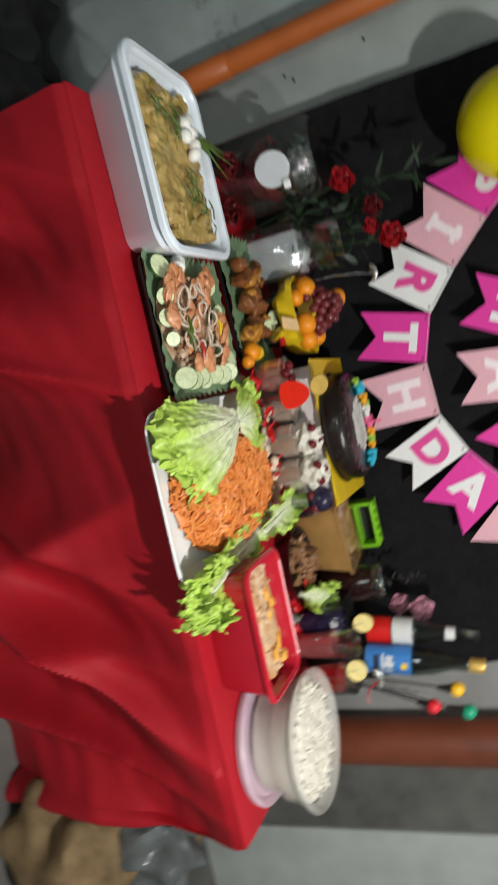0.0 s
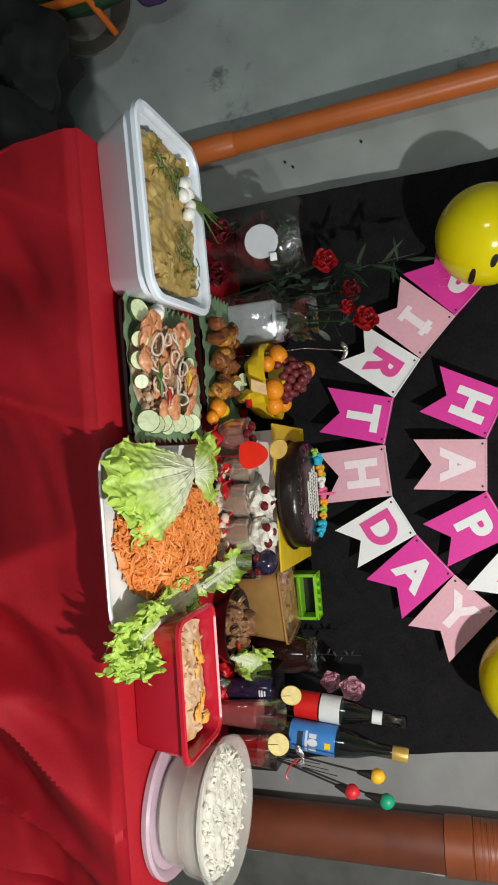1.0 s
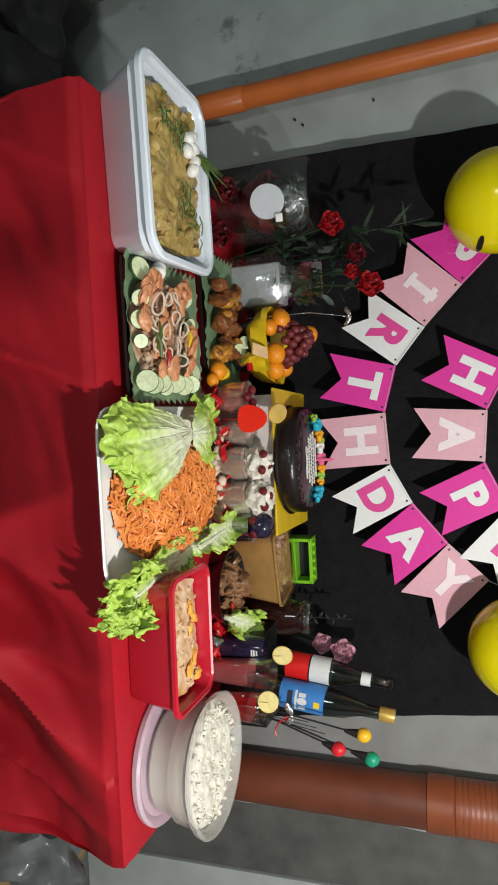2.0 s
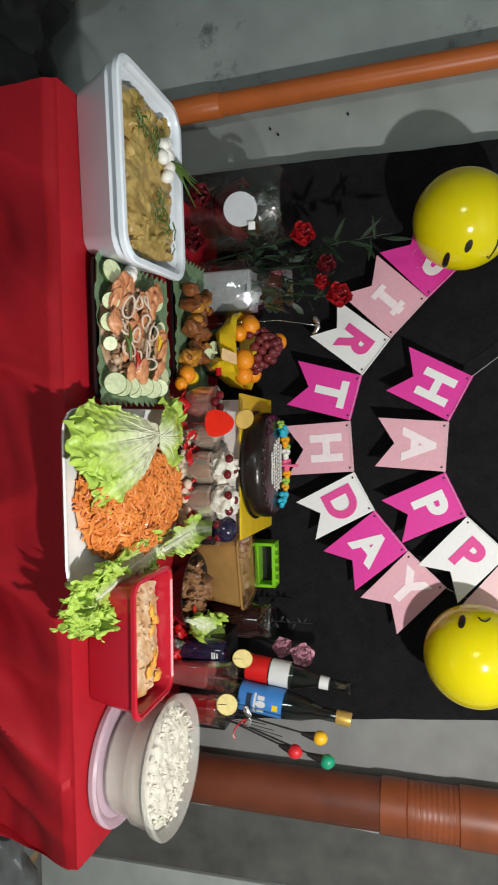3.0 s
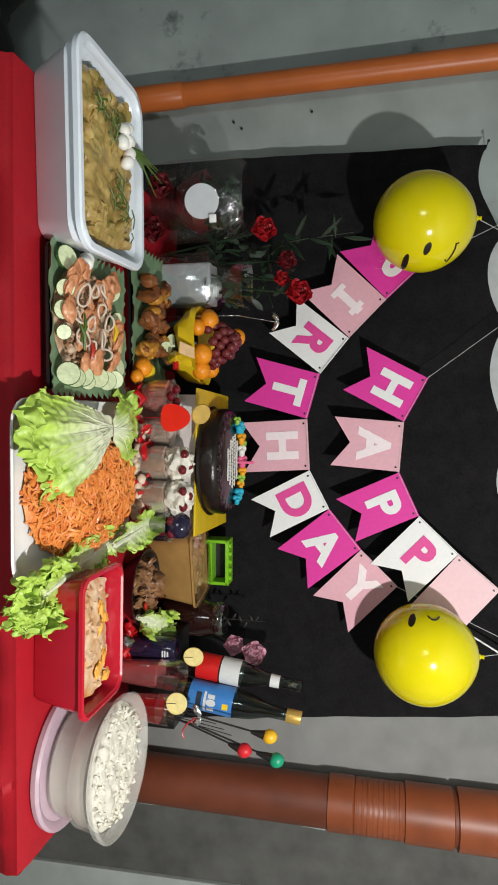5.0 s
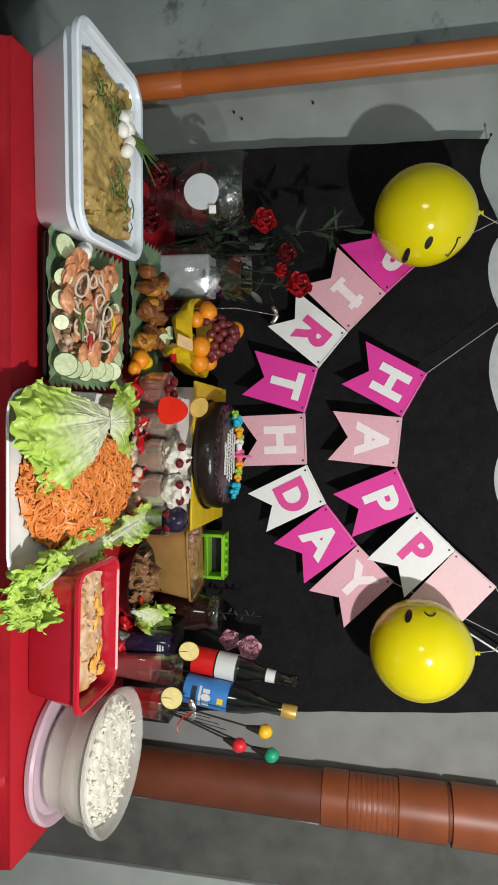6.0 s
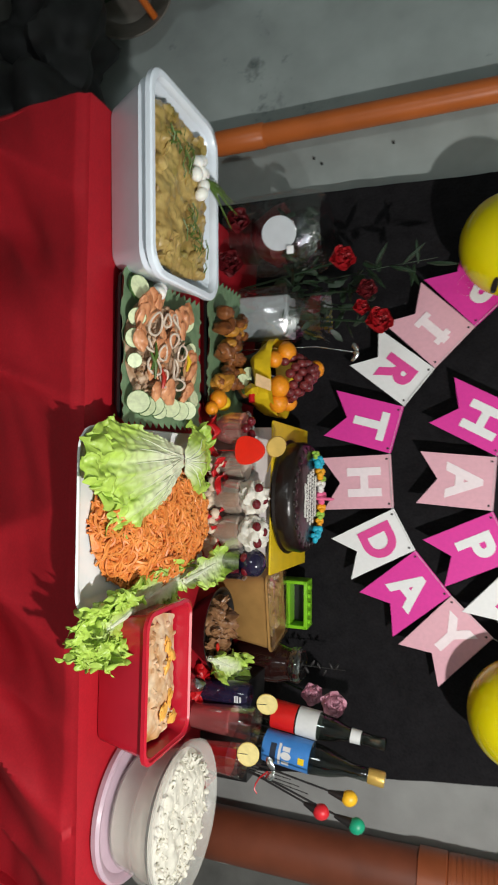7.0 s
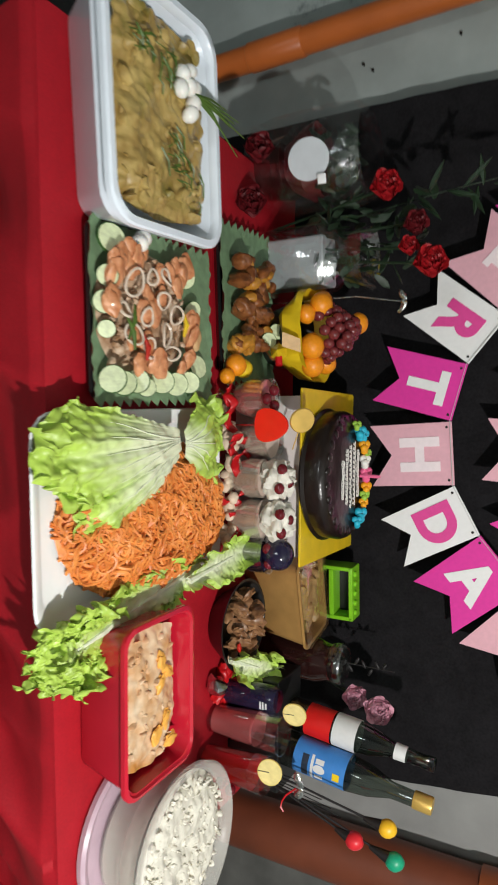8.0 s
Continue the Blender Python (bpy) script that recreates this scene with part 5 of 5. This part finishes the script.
for k in range(5):
    part("stick", tube([(-0.03 + 0.004 * k, 0.004 * k, 0.0), (-0.02 + 0.012 * k, 0.0, 0.21 + 0.02 * k)], 0.0010, 5), F["stick"], ps)
part("bow", join(*[blob((sx * 0.014 - 0.012, -0.01, 0.205), (0.015, 0.004, 0.008), 0.4, sx, 2, 2, turn(0, 30 * sx, 0)) for sx in (-1, 1)]), F["foil"], ps, "silver foil bow")
part("tie", tube([(-0.01, -0.012, 0.20), (0.005, -0.018, 0.182), (0.018, -0.02, 0.174), (0.03, -0.022, 0.172), (0.038, -0.022, 0.178)], 0.0018, 5), F["ribbon_red"], ps, "thin red ribbon tie")

# red star bow with crystal
def fabric_bow(x, y, z, r, label):
    b = thing("fabric_bow", (x, y, z), label, "bow")
    gs = []
    for k in range(6):
        a = k * 1.047
        gs.append(blob((0.6 * r * math.cos(a), 0.6 * r * math.sin(a), r * 0.35), (r * 0.55, r * 0.28, r * 0.32), 0.5, k, 3, 1.8, Matrix.Rotation(a, 3, "Z")))
    part("loops", join(*gs), F["ribbon_red"], b)
    return b


fabric_bow(0.565, 1.655, TZ, 0.042, "crumpled red fabric bow on the table")
cr = part("crystal_knob", blob((0.548, 1.612, TZ + 0.024), (0.020, 0.018, 0.024), 0.7, 3, 2, 3.0), F["foil"])
tagged(cr, "faceted clear crystal ornament on the red cloth", "crystal")

# ---- fruit basket ----
FB = pose(-0.200, 1.835, TZ + 0.008, 0, 0, 0)
fb = thing("fruit_basket", FB, "basket wrapped in crumpled yellow paper holding fruit", "fruit basket")
part("bowl", lathe([(0.050, 0.0), (0.055, 0.004), (0.085, 0.10), (0.088, 0.10), (0.060, 0.03), (0.0, 0.02)], 32), M["black_plastic"], fb)
part("yellow_wrap", lathe([(0.070, 0.070), (0.088, 0.095), (0.104, 0.125), (0.108, 0.140), (0.100, 0.132), (0.080, 0.10)], 60, False, False, 0.28, 4), F["yellow_board"], fb)
part("spike", at(lathe([(0.0, 0.0), (0.02, 0.0), (0.003, 0.04), (0.0, 0.045)], 6), pose(0.045, -0.10, 0.09, 70, 0, 0)), F["yellow_board"], fb)
for k, (x, y, z, r) in enumerate(((-0.062, -0.045, 0.165, 0.027), (0.030, -0.062, 0.152, 0.029), (0.068, -0.035, 0.142, 0.028), (-0.078, 0.0, 0.150, 0.024), (-0.040, -0.068, 0.140, 0.022), (-0.028, 0.030, 0.225, 0.024), (0.060, 0.012, 0.155, 0.026))):
    o = part("mandarin", blob((0, 0, 0), (r, r, r * 0.92), 0.03, k, 3), F["orange"])
    o.matrix_basis = FB @ Matrix.Translation((x, y, z))
    tagged(o, "small round mandarin orange in the fruit basket", "orange", "oranges in the basket")
gr = thing("grape_bunch", FB @ Matrix.Translation((-0.01, -0.02, 0.185)), "bunch of dark red grapes piled on the oranges", "grapes")
for k in range(46):
    a, t = k * 2.4, k / 46
    part("grape", blob((0.058 * math.sqrt(t) * math.cos(a) * 1.1 + 0.006, 0.045 * math.sqrt(t) * math.sin(a), 0.05 - 0.075 * t + rnd.uniform(-0.006, 0.006)), (0.0125, 0.0125, 0.0135), 0.04, k, 2), F["grape"], gr)
sp = part("paper_flag", at(plate_of([(-0.016, -0.024), (0.014, -0.020), (0.020, 0.022), (-0.008, 0.016)], 0, 0.002), pose(-0.175, 1.718, 0.862, -30, 10, 0)), F["bread"])
tagged(sp, "small beige paper piece tucked in the yellow wrap", "paper")
rp2 = part("red_peg", tube([(-0.165, 1.728, 0.825), (-0.125, 1.722, 0.830)], 0.008, 8), F["ribbon_red"])
tagged(rp2, "small red wrapped sweet beside the basket", "sweet")

# ---- white box in plastic, bouquet ----
WB = pose(-0.372, 1.855, TZ, 0, 0, 6)
wb = thing("wrapped_box", WB, "white box wrapped in crinkled clear plastic", "gift box")
part("box", rbox(0.112, 0.085, 0.165, 0.008, 0.003), M["box_white"], wb)
part("wrap", lathe([(0.080, 0.0), (0.084, 0.09), (0.080, 0.165), (0.046, 0.20), (0.058, 0.235), (0.074, 0.262)], 60, False, False, 0.30, 6), F["wrap"], wb, "crinkled clear plastic wrap")
BQ = pose(-0.598, 1.850, TZ, 0, 0, 0)
bq = thing("wrapped_bouquet", BQ, "flower gift under a clear plastic dome with white tag", "bouquet")
part("pot", lathe([(0.060, 0.0), (0.064, 0.004), (0.072, 0.070), (0.068, 0.070), (0.0, 0.066)], 32), F["cola"], bq)
part("dome", lathe([(0.106, 0.0), (0.111, 0.05), (0.113, 0.19), (0.108, 0.245), (0.094, 0.262), (0.0, 0.265)], 48, False, True, 0.05, 3), F["clear"], bq, "clear plastic dome")
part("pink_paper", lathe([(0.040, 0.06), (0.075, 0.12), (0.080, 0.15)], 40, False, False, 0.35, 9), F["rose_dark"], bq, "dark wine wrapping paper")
lv = []
for k in range(60):
    lv.append(blob((rnd.uniform(-0.055, 0.075), rnd.uniform(-0.07, 0.05), rnd.uniform(0.12, 0.23)), (0.022, 0.008, 0.004), 0.3, k, 1, 1.5, spin()))
part("leaves", join(*lv), F["foliage"], bq)
tg = part("round_tag", at(lathe([(0.0, 0), (0.044, 0.0), (0.044, 0.0012), (0.0, 0.0012)], 40), pose(-0.557, 1.730, 0.888, 80, 0, 8)), M["tag_white"])
tagged(tg, "round white paper tag hanging on the clear dome", "tag")
tg2 = part("square_tag", at(rbox(0.020, 0.018, 0.0015, 0.001, 0.0005), pose(-0.512, 1.732, 0.918, 80, 0, 14)), M["paper"])
tagged(tg2, "small white paper sticker on the clear dome", "tag")
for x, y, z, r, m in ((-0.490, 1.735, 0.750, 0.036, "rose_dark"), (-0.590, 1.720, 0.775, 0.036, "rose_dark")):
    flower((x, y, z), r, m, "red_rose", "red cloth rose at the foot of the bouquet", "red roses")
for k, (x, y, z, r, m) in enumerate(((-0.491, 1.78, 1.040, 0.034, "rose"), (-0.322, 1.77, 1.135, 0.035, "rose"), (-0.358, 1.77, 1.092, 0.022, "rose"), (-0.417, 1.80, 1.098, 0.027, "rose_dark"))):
    flower((x, y, z), r, m, "red_rose", "red fabric rose on a tall dark stem" if m == "rose" else "red rose on a tall stem, its shadow put into the petal colour", "red roses", 24)
    st = part("rose_stem", tube([(x, y + 0.005, z), (x * 0.7 - 0.14, y + 0.06, 0.90), (-0.46, 1.86, TZ)], 0.003, 6), F["foliage"])
    tagged(st, "dark green rose stem standing behind the dome", "rose stem", "rose stems")
fol = []
for k in range(80):
    x, z = rnd.gauss(-0.42, 0.055), rnd.uniform(0.86, 1.12)
    fol.append(blob((x, rnd.uniform(1.80, 1.88), z), (0.026, 0.010, 0.0025), 0.3, k, 1, 1.5, spin()))
fo = part("rose_foliage", join(*fol), F["foliage"])
tagged(fo, "dark green rose leaves round the stems", "foliage", kind="stuff")
br = thing("leafy_branch", (-0.46, 1.86, TZ), "thin branch with long narrow leaves against the black cloth", "branch")
part("twig", tube([(0, 0, 0), (0.0, -0.02, 0.25), (-0.02, -0.03, 0.42), (-0.03, -0.035, 0.545)], [0.003, 0.002, 0.0014, 0.0008], 6), F["foliage"], br)
for k, (z, a, l) in enumerate(((0.37, 50, 0.08), (0.39, -60, 0.07), (0.43, 20, 0.07), (0.46, -40, 0.075), (0.47, 60, 0.07), (0.49, 95, 0.06), (0.50, -95, 0.06), (0.52, 10, 0.08), (0.35, 80, 0.07))):
    d = Vector((math.sin(radians(a)), -0.15, math.cos(radians(a)))) * l
    p = Vector((-0.02, -0.032, z))
    part("leaf", tube([p, p + d * 0.35, p + d * 0.7, p + d], [0.001, 0.0065, 0.005, 0.0005], 5), F["foliage"], br)
sv = thing("silver_pick", (-0.275, 1.80, TZ), "thin stick tipped with a silver foil bow", "decoration")
part("stick", tube([(0, 0, 0), (0.0, 0, 0.25), (0.018, 0, 0.345)], 0.0012, 5), F["foil"], sv)
part("foil_bow", join(*[blob((0.018 + 0.012 * s, 0, 0.35), (0.014, 0.004, 0.006), 0.6, s, 2, 2.5, turn(0, 35 * s, 0)) for s in (-1, 1)], blob((0.02, 0, 0.352), 0.007, 0.4, 4, 2, 2)), F["foil"], sv)

# The floor is uneven: the table leans a little to one side, with all that stands on it.
LEAN = Matrix.Translation((0.14, 0, TZ)) @ Matrix.Rotation(radians(1.5), 4, "Y") @ Matrix.Translation((-0.14, 0, -TZ))
for ob in bpy.data.objects:
    if ob not in SETTING and ob.parent is None:
        ob.matrix_basis = LEAN @ ob.matrix_basis

# ---- clutter on the floor ----
K = {}
K["orange_plastic"] = mat("orange_plastic", (0.70, 0.16, 0.02), 0.4, 0.1, 20, 0.05)
K["sack"] = mat("brown_sack", (0.19, 0.125, 0.06), 0.85, 0.3, 30, 0.5)
K["bag_dark"] = mat("dark_bag", (0.022, 0.022, 0.023), 0.6, 0.3, 20, 0.3)
K["bag_clear"] = mat("grey_plastic_bag", (0.11, 0.12, 0.12), 0.2, 0.3, 20, 0.8)
K["purple"] = mat("purple_cloth", (0.06, 0.03, 0.12), 0.8, 0.3, 30, 0.3)
K["green"] = mat("green_cloth", (0.02, 0.06, 0.025), 0.8, 0.3, 30, 0.3)
K["basin"] = mat("enamel_basin", (0.17, 0.155, 0.135), 0.5, 0.2, 20, 0.1)


def sackish(name, c, rad, material, label, cat, seed):
    o = part(name, blob((0, 0, 0), rad, 0.55, seed, 4, 1.9), material)
    o.location = c
    return tagged(o, label, cat)


sackish("stuffed_bag", (-1.30, 1.86, 0.11), (0.20, 0.17, 0.16), K["bag_dark"], "dark stuffed bag lying on the floor by the wall", "bag", 1)
sackish("stuffed_bag", (-1.02, 1.80, 0.12), (0.20, 0.18, 0.16), K["bag_dark"], "dark stuffed bag lying on the floor by the wall", "bag", 2)
sackish("bundled_cloth", (-1.62, 1.88, 0.30), (0.13, 0.12, 0.34), K["green"], "dark green bundled cloth leaning at the wall", "cloth", 3)
sackish("bundled_cloth", (-1.62, 1.95, 0.56), (0.10, 0.08, 0.12), K["purple"], "dark purple bundled cloth on the pile", "cloth", 4)
sackish("paper_sack", (0.98, 1.36, 0.12), (0.15, 0.14, 0.15), K["sack"], "crumpled brown paper sack on the floor", "sack", 5)
sackish("paper_sack", (1.08, 1.62, 0.14), (0.14, 0.14, 0.17), K["sack"], "crumpled brown paper sack on the floor", "sack", 6)
sackish("stuffed_bag", (0.97, 1.55, 0.16), (0.13, 0.12, 0.20), K["bag_dark"], "black shiny plastic bag beside the sacks", "bag", 7)
sackish("plastic_bag", (1.07, 1.50, 0.26), (0.12, 0.10, 0.13), K["bag_clear"], "crinkled grey see-through plastic bag on the pile", "bag", 8)
rack = thing("plastic_rack", (-1.52, 1.84, 0), "bent orange plastic rack frame beside the wall", "rack")
part("frame", tube([(-0.06, 0, 0.0), (-0.05, 0, 0.08), (-0.01, 0, 0.10), (0.02, 0, 0.14), (0.035, 0, 0.38)], 0.014, 10), K["orange_plastic"], rack)
part("frame", tube([(0.035, 0, 0.38), (0.03, 0.2, 0.38)], 0.012, 10), K["orange_plastic"], rack)
bs = thing("wash_basin", pose(-1.60, 2.02, 0.26, 70, 0, 12), "dull worn basin leaning on its edge at the wall", "basin")
part("shell", lathe([(0.0, 0.0), (0.10, 0.0), (0.17, 0.07), (0.18, 0.072), (0.176, 0.078), (0.165, 0.07), (0.098, 0.006), (0.0, 0.006)], 40), K["basin"], bs)

# ---- block courses behind the backdrop's top edge ----
blk = mesh_of("block", rbox(0.298, 0.02, 0.188, 0.004, 0.003), M["block"], False)
for r in range(3):
    for k in range(5):
        bx = -0.545 + 0.305 * k - (0.0 if r % 2 else 0.15)
        if bx > -0.6:
            o = new("block", blk)
            o.parent = wall_back
            o.location = (bx, WALL_Y - 0.004, 1.575 + 0.195 * r)
